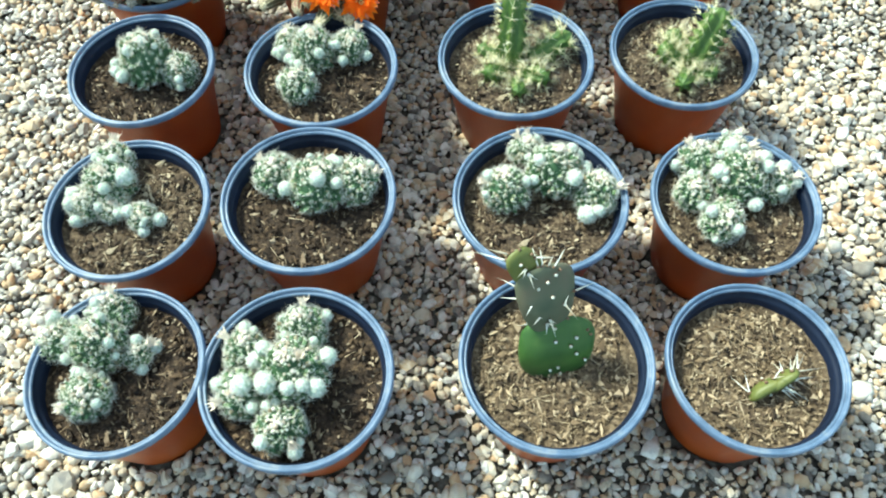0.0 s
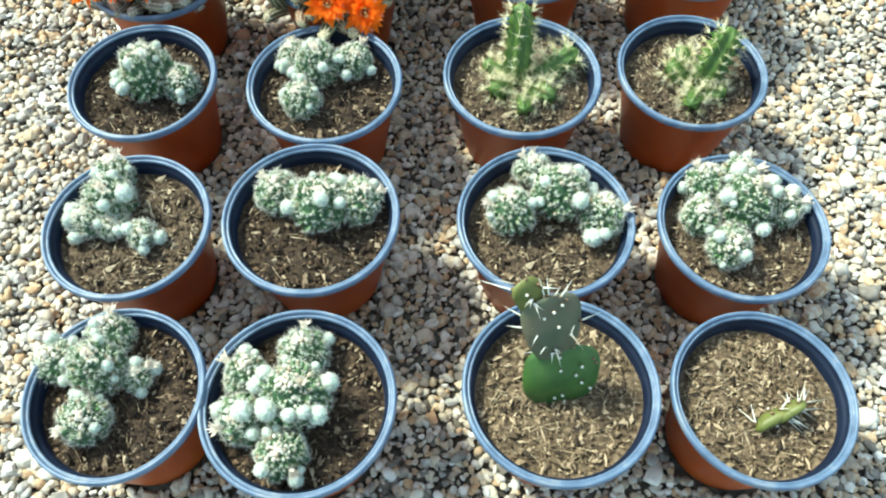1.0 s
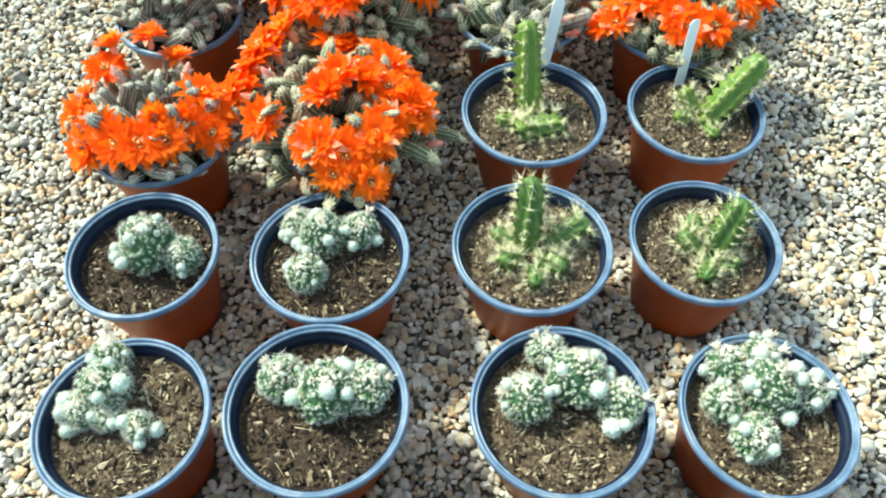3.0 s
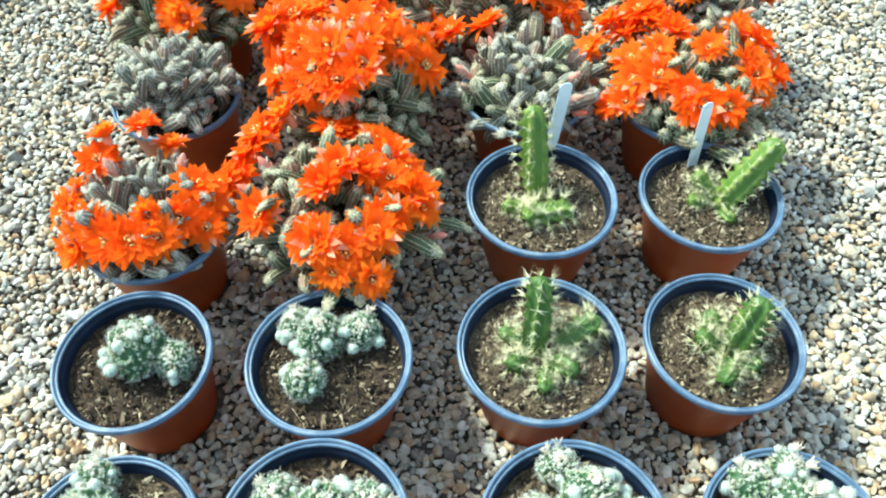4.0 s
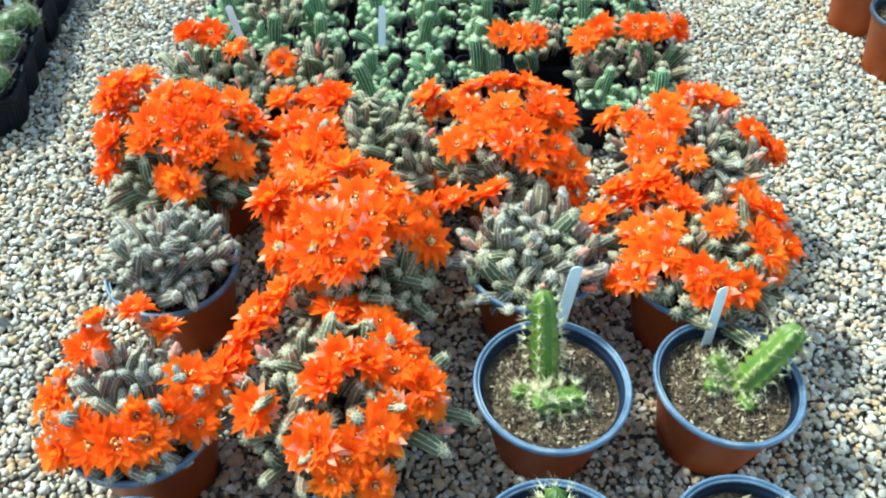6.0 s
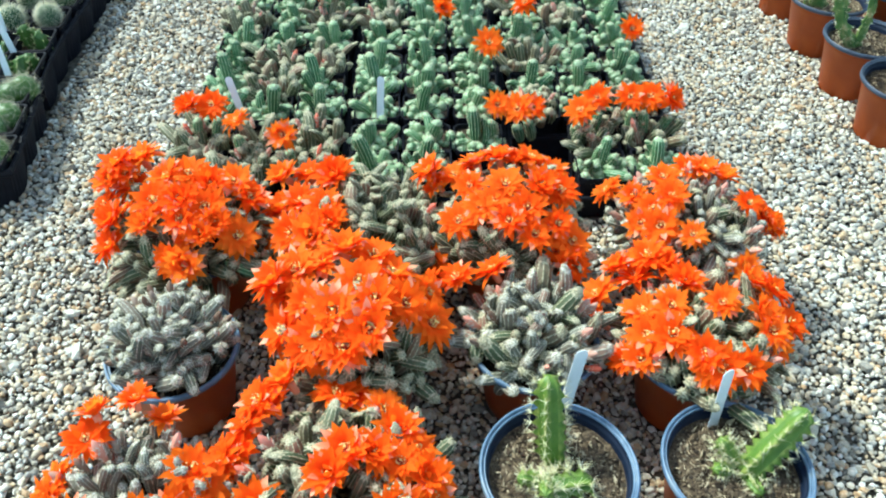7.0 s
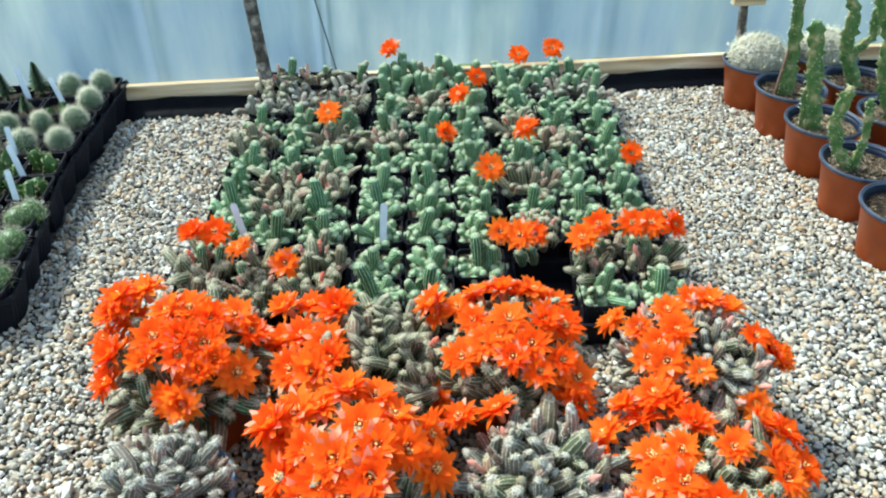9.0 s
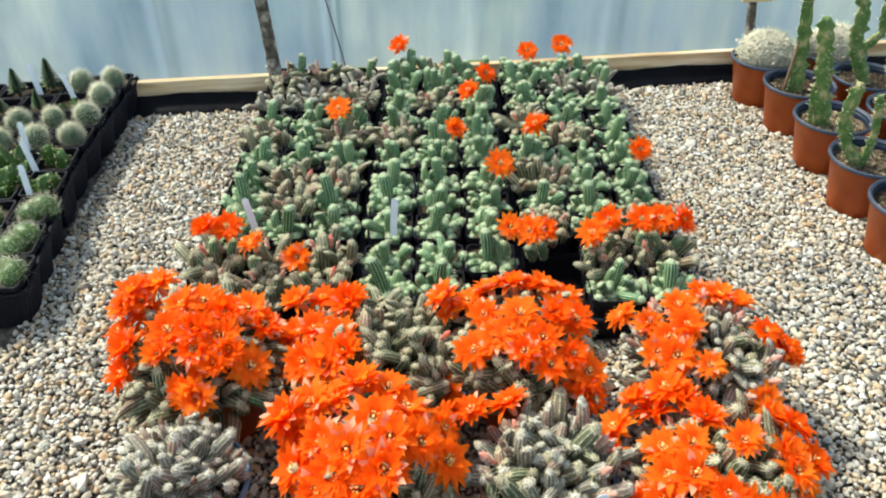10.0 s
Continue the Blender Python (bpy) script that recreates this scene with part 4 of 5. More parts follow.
M_FRESH = material("fresh_green", [(0.3, (0.062, 0.128, 0.014)), (0.7, (0.115, 0.190, 0.026))], 90, 0.45, 0.2, 600)
M_FRESH_RIDGE = material("yellow_green_rib_edge", [(0.35, (0.085, 0.150, 0.020)), (0.52, (0.145, 0.210, 0.036)), (0.70, (0.29, 0.31, 0.08))], 110, 0.5, 0.2, 600)
FRESH_STEMS = [column_mesh(350 + k, 0.026 + 0.006 * k, 0.0085, 6, 0.4, (0.004, 0.002), 0.0075, 8, M_FRESH, 24, M_FRESH_RIDGE) for k in range(3)]
PLAIN_SHOOTS = [column_mesh(340 + k, 0.028 + 0.007 * k, 0.0105, 5, 0.3, (0.006, 0.003), 0.004, 8, M_COLUMN, 3, M_COLUMN) for k in range(3)]


def column_pot(key, soil, base, tip, r, offsets, label, fresh=False):
    q = np.random.default_rng(400 + int(key))
    root = set_pot(key, "column_cactus", label, soil)
    b, t = np.array(base), np.array(tip)
    long = float(np.linalg.norm(t - b))
    stem = column_mesh(int(key) * 7, long, r, 5, 0.3, (0, 0), 0.0080, 18, M_FRESH, 10, M_FRESH_RIDGE) if fresh else column_mesh(int(key) * 7, long, r)
    part("column", stem, root, place(b, t - b, q.uniform(0, 6)))
    for x, y, z, dx, dy, dz, s in offsets:
        part("offset", (FRESH_STEMS if fresh else OFFSET_STEMS)[q.integers(0, 3)], root, place((x, y, z), (dx, dy, dz), q.uniform(0, 6), s), "short spiny green side shoot")


L_CO = "ribbed spiny green column cactus with side shoots in a pot"
column_pot("33", 1, (-0.004, 0.004, 0.078), (-0.002, 0.040, 0.152), 0.0122, [(-0.012, -0.004, 0.084, -0.7, -0.7, 0.7, 1.0), (0.008, -0.004, 0.084, 0.7, -0.5, 0.6, 1.0), (0.016, 0.010, 0.086, 1.4, 0.6, 1.0, 1.25), (-0.010, 0.012, 0.084, -1, 0.3, 0.6, 0.8), (0.002, -0.012, 0.084, 0.1, -1, 0.5, 0.85)], L_CO)
column_pot("34", 1, (0.012, -0.004, 0.078), (0.031, 0.020, 0.138), 0.0145, [(0.002, 0.0, 0.084, -1.2, 0.1, 0.8, 1.05), (0.006, -0.012, 0.084, -0.3, -1, 0.6, 1.0), (0.0, 0.016, 0.086, -0.4, 0.6, 0.9, 0.95), (0.016, -0.012, 0.084, 0.8, -0.8, 0.5, 0.9)], L_CO)
column_pot("43", 1, (-0.002, 0.016, 0.078), (-0.010, 0.052, 0.176), 0.0140, [(-0.006, -0.004, 0.084, -1.2, 0.1, 0.5, 0.9), (-0.016, -0.016, 0.086, 1.5, 0.5, 0.35, 1.5), (-0.006, 0.0, 0.086, -0.4, -0.8, 0.6, 0.9)], L_CO, True)
column_pot("44", 1, (0.012, 0.0, 0.080), (0.062, 0.028, 0.152), 0.0150, [(0.008, 0.010, 0.086, -0.8, 0.7, 0.9, 1.1), (0.014, -0.006, 0.084, 0.2, -1, 0.5, 0.8), (0.0, 0.004, 0.084, -1, -0.1, 0.7, 0.9)], L_CO, True)


def pad_mesh(seed, w, h, thick, mat, spots, spines, flip=1.0):
    """A flat oval pad with rounded edges, areole dots and long pale spines."""
    q = np.random.default_rng(seed)
    g = Geo()
    V = ICO2[0].copy()
    X, Z = np.abs(V[:, 0]), np.abs(V[:, 2])
    V[:, [0, 2]] *= (np.sqrt(X ** 2 + Z ** 2 + 1e-9) / np.cbrt(X ** 3 + Z ** 3 + 1e-9))[:, None]  # squarish outline
    z = V[:, 2].copy()
    sx = w / 2 * (1 - 0.10 * z * flip)
    V = np.stack([V[:, 0] * sx, V[:, 1] * thick / 2 * (1 + 0.2 * np.abs(V[:, 0])), (z + 1) * h / 2], 1)
    V[:, 1] += 0.004 * np.sin(V[:, 0] / w * 3) + 0.0012 * np.sin(V[:, 2] * 160)
    g.add(V, ICO2[1], 0)
    for k in range(spots):
        u, v = q.uniform(-0.8, 0.8), (k + 0.5) / spots * 1.7 - 0.85
        e = math.sqrt(max(0.02, 1 - u * u * (1 - v * v) - v * v))
        side = -1 if k % 4 else 1
        p = np.array([u * math.sqrt(1 - v * v) * w / 2, side * thick / 2 * e, (v + 1) * h / 2])
        g.add(OCT[0] * 0.0019 + p, OCT[1], 2)
        g.add(ICO0[0] * 0.0013 + p + np.array([0, side * 0.0010, 0.0003]), ICO0[1], 1)
        if k < spines:
            for j in range(2):
                Vn, Fn = spike(p, np.array([u * 0.9, side * 0.8, 0.35 + 0.4 * v]) + q.normal(0, 0.35, 3), q.uniform(0.009, 0.022), 0.0009)
                g.add(Vn, Fn, 1)
    for k in range(9):
        a = q.uniform(0.1, 3.04)
        p = np.array([math.cos(a) * w / 2, 0, h / 2 + math.sin(a) * h / 2])
        g.add(OCT[0] * 0.0018 + p, OCT[1], 2)
        if k < spines:
            Vn, Fn = spike(p, np.array([math.cos(a), q.normal(0, 0.4), math.sin(a)]), q.uniform(0.010, 0.026), 0.0009)
            g.add(Vn, Fn, 1)
    return g.mesh("pad", [mat, M_SPINE, M_STAKE])


op = set_pot("13", "prickly_pear", "two-padded green prickly pear in a pot of fibrous soil", 2)
part("lower_pad", pad_mesh(501, 0.056, 0.060, 0.016, M_PAD, 14, 0, -0.5), op, pose(-0.001, -0.004, 0.078, -24, 0, -3), "glossy mid-green rounded pad")
part("upper_pad", pad_mesh(502, 0.040, 0.062, 0.012, M_PAD_GREY, 12, 7, -2.2), op, pose(-0.006, 0.014, 0.124, -22, -8, 4), "dull grey-green younger pad with spines")
part("side_pad", pad_mesh(503, 0.021, 0.030, 0.010, M_PAD_OLIVE, 5, 3), op, pose(-0.022, 0.033, 0.168, -20, -26, 6), "small dull green young pad")
op = set_pot("14", "prickly_pear", "tiny prickly pear cutting lying in fibrous soil", 2)
part("lower_pad", pad_mesh(504, 0.020, 0.030, 0.012, M_PAD_OLIVE, 7, 2), op, pose(-0.004, -0.022, 0.083, -30, 62, 0), "small yellowish green pad")
part("upper_pad", pad_mesh(505, 0.018, 0.026, 0.010, M_PAD_OLIVE, 7, 6), op, pose(0.012, -0.016, 0.090, -20, 55, 10), "small olive pad with pale spines")


# ---- plant labels ----
def label_mesh():
    bm = bmesh.new()
    w, h, c = 0.0066, 0.125, 0.005
    pts = [(-0.0015, 0), (0.0015, 0), (w, 0.022), (w, h - c), (w - c * 0.3, h - c * 0.3), (w - c, h), (-w + c, h), (-w + c * 0.3, h - c * 0.3), (-w, h - c), (-w, 0.022)]
    f = bm.faces.new([bm.verts.new((x, 0, z)) for x, z in pts])
    r = bmesh.ops.extrude_face_region(bm, geom=[f])
    bmesh.ops.translate(bm, vec=(0, 0.0007, 0), verts=[v for v in r["geom"] if isinstance(v, bmesh.types.BMVert)])
    bmesh.ops.recalc_face_normals(bm, faces=bm.faces)
    me = bpy.data.meshes.new("plant_label")
    bm.to_mesh(me)
    bm.free()
    me.materials.append(M_LABEL)
    return me


LABEL = label_mesh()


def plant_label(x, y, z, rx, ry, rz, s=1.0):
    ob = new("plant_label", LABEL)
    ob.matrix_basis = pose(x, y, z, rx, ry, rz) @ Matrix.Diagonal((s, s, s, 1))
    tagged(ob, "blank white plastic plant label stuck in the soil", "plant label", "plant labels")


plant_label(0.080, 0.780, 0.060, -3, 7, 12, 1.02)
plant_label(0.238, 0.768, 0.052, -3, -1, 22, 0.98)
plant_label(-0.338, 1.354, 0.035, -12, -12, 5, 0.85)
plant_label(-0.132, 1.349, 0.035, -10, 2, -8, 0.85)

# ---- square pots in trays ----
def square_pot_mesh(w, h):
    g = Geo()
    prof = [(w * 0.40, 0.0), (w * 0.47, h * 0.88), (w * 0.50, h * 0.88), (w * 0.50, h), (w * 0.475, h), (w * 0.46, h * 0.80)]
    V = []
    for r, z in prof:
        c = r * 0.82
        V += [(r, -c, z), (r, c, z), (c, r, z), (-c, r, z), (-r, c, z), (-r, -c, z), (-c, -r, z), (c, -r, z)]
    F = [(i * 8 + j, i * 8 + (j + 1) % 8, (i + 1) * 8 + (j + 1) % 8, (i + 1) * 8 + j) for i in range(len(prof) - 1) for j in range(8)]
    F.append(tuple(range(8))[::-1])
    g.add(V, F)
    return g.mesh("square_pot", M_TRAY, False)


SP_W, SP_H = 0.0745, 0.068
SQUARE_POT = square_pot_mesh(SP_W, SP_H)
SQ_SOIL = [soil_mesh(30 + k, 0.058, 0.0345, 0.0018, True, M_SOIL_DARK, 4, 24) for k in range(2)]


def square_root(name, x, y, label, group, q, z=0.004):
    root = new(name)
    root.empty_display_size = 0.02
    root.matrix_basis = pose(x, y, z, q.normal(0, 0.8), q.normal(0, 0.8), q.normal(0, 2.0))
    tagged(root, label, "potted cactus", group)
    part("pot", SQUARE_POT, root, label="black square plastic pot")
    part("soil", SQ_SOIL[int(q.integers(0, 2))], root, label="brown gritty soil")
    return root


def tray_peanut(x, y, q, style, flowers=(), tall=0, full=26):
    """A square pot packed with short upright finger stems around one or two tall ones."""
    stems = {"green": STEM_GREEN, "olive": STEM_OLIVE, "grey": STEM_GREY}[style]
    names = {"green": "fresh green finger cactus in a black square pot", "olive": "brownish olive finger cactus in a black square pot", "grey": "dry grey finger cactus in a black square pot"}
    lab = names[style].replace("finger cactus", "finger cactus with orange flowers") if len(flowers) else names[style]
    root = square_root("finger_cactus", x, y, lab, "finger cactus trays", q)
    if style == "green":  # one upright leader, arms that lean out from its foot, and a crowd of round offsets
        for k in range(int(q.integers(1, 3))):
            part("stem", STEM_TALL[q.integers(0, 3)], root, place((q.normal(0, 0.006), q.normal(0, 0.006), 0.052), (q.normal(0, 0.10), q.normal(0, 0.10), 1), q.uniform(0, 6), q.uniform(0.8, 1.15)))
        arms = int(q.integers(4, 7))
        for k in range(arms):
            a = 6.283 * (k + q.uniform(-0.25, 0.25)) / arms
            out = q.uniform(0.45, 1.15)
            part("stem", STEM_GREEN[q.integers(0, 6)], root, place((0.009 * math.cos(a), 0.009 * math.sin(a), 0.053), (math.cos(a) * out, math.sin(a) * out, 1), q.uniform(0, 6), q.uniform(0.8, 1.12)))
    for k in range(tall):  # grown-up stems at the back
        a = 2.1 * k + q.uniform(0, 1)
        part("stem", STEM_TALL[q.integers(0, 3)], root, place((0.020 * math.cos(a), 0.020 * math.sin(a), 0.050), (0.25 * math.cos(a) + q.normal(0, 0.1), 0.25 * math.sin(a) + q.normal(0, 0.1), 1), q.uniform(0, 6), q.uniform(0.75, 1.2)))
    n = full
    for k in range(n):
        a = 2.4 * k + q.normal(0, 0.3)
        r = 0.0345 * math.sqrt((k + 0.8) / n)
        out = 0.10 + 0.45 * r / 0.034
        kinds, s = (STEM_PUP, q.uniform(0.75, 1.25)) if style == "green" else (stems, q.uniform(0.85, 1.35))
        d = (math.cos(a) * out + q.normal(0, 0.25), math.sin(a) * out + q.normal(0, 0.25), 1.0)
        part("stem", kinds[q.integers(0, len(kinds))], root, place((r * math.cos(a), r * math.sin(a), 0.052), d, q.uniform(0, 6), s))
    for k in range(3 if style == "olive" else 0):
        a = q.uniform(0, 6.283)
        part("bud", BUDS[q.integers(0, 3)], root, place((0.02 * math.cos(a), 0.02 * math.sin(a), 0.074), (math.cos(a) * 0.5, math.sin(a) * 0.5, 1), 0, q.uniform(0.7, 1.0)), "pinkish woolly flower bud")
    for fx, fy, fz in flowers:
        part("stem", STEM_TALL[0], root, place((fx * 0.8, fy * 0.8, 0.050), (fx * 0.2, fy * 0.2, fz - 0.062), q.uniform(0, 6), 0.9))
        add_flower(root, np.array([fx, fy, fz]), (q.normal(0, 0.35), -0.55 + q.normal(0, 0.25), 1), q, q.uniform(0.92, 1.16))
    return root


def carry_tray(x0, y0, x1, y1, name="carry_tray", group="carry trays"):
    """A shallow black tray with an upturned rolled edge and slots in its sides."""
    g = Geo()
    w, d, h = (x1 - x0) / 2, (y1 - y0) / 2, 0.042
    prof = [(0.006, 0.0), (0.0015, h - 0.006), (-0.002, h - 0.006), (-0.003, h - 0.002), (-0.002, h), (0.003, h), (0.004, h - 0.003), (0.008, 0.004)]
    V = [(sx * (w - e), sy * (d - e), z) for e, z in prof for sx, sy in ((1, 1), (-1, 1), (-1, -1), (1, -1))]
    F = [(i * 4 + k, i * 4 + (k + 1) % 4, (i + 1) * 4 + (k + 1) % 4, (i + 1) * 4 + k) for i in range(len(prof) - 1) for k in range(4)]
    F += [(3, 2, 1, 0), tuple(len(V) - 4 + k for k in range(4))]
    g.add(V, F)
    ob = new(name, g.mesh("carry_tray", M_TRAY, False))
    ob.matrix_basis = pose((x0 + x1) / 2, (y0 + y1) / 2, 0.001)
    tagged(ob, "shallow black plastic carry tray on the gravel", "tray", group)


TRAY_X = [(-0.434, -0.185), (-0.181, 0.069), (0.075, 0.328)]
TRAY_Y = [(1.190, 1.342), (1.348, 1.559), (1.566, 1.789), (1.796, 2.017)]
# orange flowers over the trays: x, y, z in metres
TRAY_FLOWERS = [(-0.409, 1.316), (-0.377, 1.32), (-0.335, 1.273), (-0.262, 1.241), (0.052, 1.31), (0.103, 1.311), (0.081, 1.308), (0.176, 1.297), (0.205, 1.33), (0.254, 1.332), (0.284, 1.332), (0.313, 1.325),
                (0.048, 1.502), (0.067, 1.492), (-0.026, 1.625), (0.122, 1.641), (0.295, 1.544), (-0.249, 1.708), (0.041, 1.869), (0.001, 1.786), (-0.139, 2.016), (0.141, 1.985), (0.222, 2.02)]


def fill_trays():
    q, pick = np.random.default_rng(77), np.random.default_rng(5)
    left = list(TRAY_FLOWERS)
    for j, (y0, y1) in enumerate(TRAY_Y):
        for i, (x0, x1) in enumerate(TRAY_X):
            if j == 0 and i == 0:
                x0 -= 0.006
            carry_tray(x0, y0, x1, y1)
            rows = 2 if j == 0 else 3
            for b in range(rows):
                for a in range(3):
                    x = x0 + 0.005 + (a + 0.5) * (x1 - x0 - 0.010) / 3
                    y = y0 + 0.008 + (b + 0.5) * (y1 - y0 - 0.014) / rows
                    if (i, j, a, b) in ((2, 0, 0, 0), (2, 0, 0, 1), (1, 0, 2, 0)):
                        continue
                    style = "green"
                    if (i, j) == (0, 0) or (i == 2 and j == 0 and b == 1) or (i, j, a, b) == (2, 1, 0, 0):
                        style = "olive"
                    elif j == 3 and (pick.uniform() < 0.4 or i == 0):
                        style = "grey" if pick.uniform() < 0.6 else "olive"
                    elif j in (1, 2) and pick.uniform() < (0.22 if i == 1 else 0.12):
                        style = "olive"
                    mine = [f for f in left if abs(f[0] - x) <= 0.0415 and -(0.09 if j == 1 and b == 0 else 0.0415) <= f[1] - y <= (0.08 if j == 3 and b == 2 else 0.0415)]
                    left = [f for f in left if f not in mine]
                    tray_peanut(x, y, q, style, [(f[0] - x, f[1] - y, 0.118) for f in mine], (0, 2, 4)[b] if j == 3 and i > 0 else (0, 0, 1)[b] if j == 3 else 0, 12 if j == 3 and b and i < 2 else 26)


fill_trays()

# ---- the block of square pots beside the tunnel wall ----
def spiny_ball_mesh(seed, r, needles):
    q = np.random.default_rng(seed)
    g = Geo()
    n, rings = 32, 12
    V, F = [], []
    for i in range(rings + 1):
        v = math.pi * (0.03 + 0.90 * i / rings)
        for j in range(n):
            a = 2 * math.pi * j / n
            rr = r * math.sin(v) * (1.0 if j % 2 == 0 else 0.9)
            V.append((rr * math.cos(a), rr * math.sin(a), r * 1.08 * math.cos(v)))
    F = [(i * n + j, (i + 1) * n + j, (i + 1) * n + (j + 1) % n, i * n + (j + 1) % n) for i in range(rings) for j in range(n)]
    F.append(tuple(range(n)))
    g.add(V, F, 0)
    for d in fib(needles, 1.0, -0.5):
        for j in range(4):
            Vn, Fn = spike(d * r * np.array([0.98, 0.98, 1.05]), d + q.normal(0, 0.32, 3), r * q.uniform(0.32, 0.68), r * 0.016)
            g.add(Vn, Fn, 1)
    return g.mesh("spiny_ball", [M_BODY, M_HALO])


BALLS = [spiny_ball_mesh(600 + k, 0.024, 210) for k in range(2)]


def spire_mesh(seed):
    """A small dark conical leafy spire."""
    q = np.random.default_rng(seed)
    g = Geo()
    V, F = lathe([(0.004, 0), (0.004, 0.03), (0.002, 0.07)], 8)
    g.add(V, F, 0)
    for k in range(120):
        t = k / 120
        z = 0.012 + 0.068 * t
        a = k * 2.4
        R = 0.029 * (1 - t) + 0.002
        V, F = petal(R, 0.009, 0.15 + 0.7 * t, 0.1, a, 0.002, 3)
        g.add(np.array(V) + [0, 0, z], F, 0)
    return g.mesh("spire", [M_SPIRE])


M_SPIRE = material("dark_spire_leaf", [(0.0, (0.022, 0.055, 0.016)), (0.6, (0.05, 0.095, 0.026)), (1.0, (0.11, 0.105, 0.04))], 90, 0.55, 0, 1, "island", 0.3)
SPIRES = [spire_mesh(620 + k) for k in range(2)]


def deep_pot_mesh(w, h):
    """A moulded deep square cell with a narrow foot and a folded lip."""
    prof = [(w * 0.36, 0.0), (w * 0.45, h * 0.90), (w * 0.50, h * 0.91), (w * 0.505, h), (w * 0.46, h), (w * 0.44, h * 0.75)]
    V = []
    for r, z in prof:
        c = r * 0.88
        V += [(r, -c, z), (r, c, z), (c, r, z), (-c, r, z), (-r, c, z), (-r, -c, z), (-c, -r, z), (c, -r, z)]
    F = [(i * 8 + j, i * 8 + (j + 1) % 8, (i + 1) * 8 + (j + 1) % 8, (i + 1) * 8 + j) for i in range(len(prof) - 1) for j in range(8)]
    F.append(tuple(range(8))[::-1])
    return mk("deep_pot", V, F, M_TRAY, None, False)


DEEP_POT = deep_pot_mesh(0.084, 0.074)


def long_spined_mesh(seed, r):
    """A dark round body under a loose net of long curved spines."""
    q = np.random.default_rng(seed)
    g = Geo()
    g.add(ICO2[0] * r * (1 + q.normal(0, 0.03, (len(ICO2[0]), 1))), ICO2[1], 0)
    for d in fib(46, 1.0, -0.4):
        R = np.array(frame_to(d, q.uniform(0, 6)))
        for j in range(5):
            a = 6.283 * j / 5 + q.normal(0, 0.2)
            w = R @ np.array([math.cos(a), math.sin(a), q.uniform(0.3, 0.9)])
            Vn, Fn = spike(d * r, w, r * q.uniform(0.5, 1.0), r * 0.009)
            g.add(Vn, Fn, 1)
    return g.mesh("long_spined", [M_COLUMN, M_HALO])


BRISTLE = [long_spined_mesh(610 + k, 0.023) for k in range(2)]


def block_spot(i, j):
    """Middle of the cell in column i (away from the path) and row j (towards the wall)."""
    x0 = np.interp(j, (-0.5, 0, 1, 2, 3, 4, 8.5), (-0.701, -0.707, -0.721, -0.735, -0.752, -0.760, -0.762))
    return float(x0 - 0.064 * i), 1.936 - (8 - j) * 0.0835 - 0.013 * i


def cell_tray(j0, j1):
    """A black moulded tray whose walls follow the pots in it, with small studs on its lip."""
    per = []
    for a, b, fixed, axis in ((j0 - 0.5, j1 + 0.5, -0.55, 1), (-0.5, 5.5, j1 + 0.5, 0), (j1 + 0.5, j0 - 0.5, 5.5, 1), (5.5, -0.5, j0 - 0.5, 0)):
        n = int(round(abs(b - a))) * 8
        for k in range(n):
            u = a + (b - a) * k / n
            i, j = (fixed, u) if axis else (max(u, -0.55), fixed)
            per.append((*block_spot(i, j), abs(math.cos(math.pi * (u - 0.5 + 0.5)))))
    mx, my = sum(p[0] for p in per) / len(per), sum(p[1] for p in per) / len(per)
    V = []
    for x, y, mid in per:
        d = Vector((mx - x, my - y)).normalized()
        node = 0.004 if mid < 0.2 else 0.0
        for inset, z in ((0.018 - 0.010 * mid, 0.001), (0.006 - 0.004 * mid, 0.055), (0.0, 0.058), (-0.002 - node * 0.4, 0.062), (0.0, 0.066 + node), (0.004, 0.066 + node), (0.006, 0.060), (0.022 - 0.010 * mid, 0.004)):
            V.append((x + d.x * inset, y + d.y * inset, z))
    n, m = len(per), 8
    F = [(k * m + c, ((k + 1) % n) * m + c, ((k + 1) % n) * m + c + 1, k * m + c + 1) for k in range(n) for c in range(m - 1)]
    F += [tuple(k * m for k in range(n))[::-1], tuple(k * m + m - 1 for k in range(n))]
    ob = new("cell_tray", mk("cell_tray", V, F, M_TRAY, None, False))
    tagged(ob, "black moulded plastic tray holding rows of square pots", "tray", "trays by the wall")


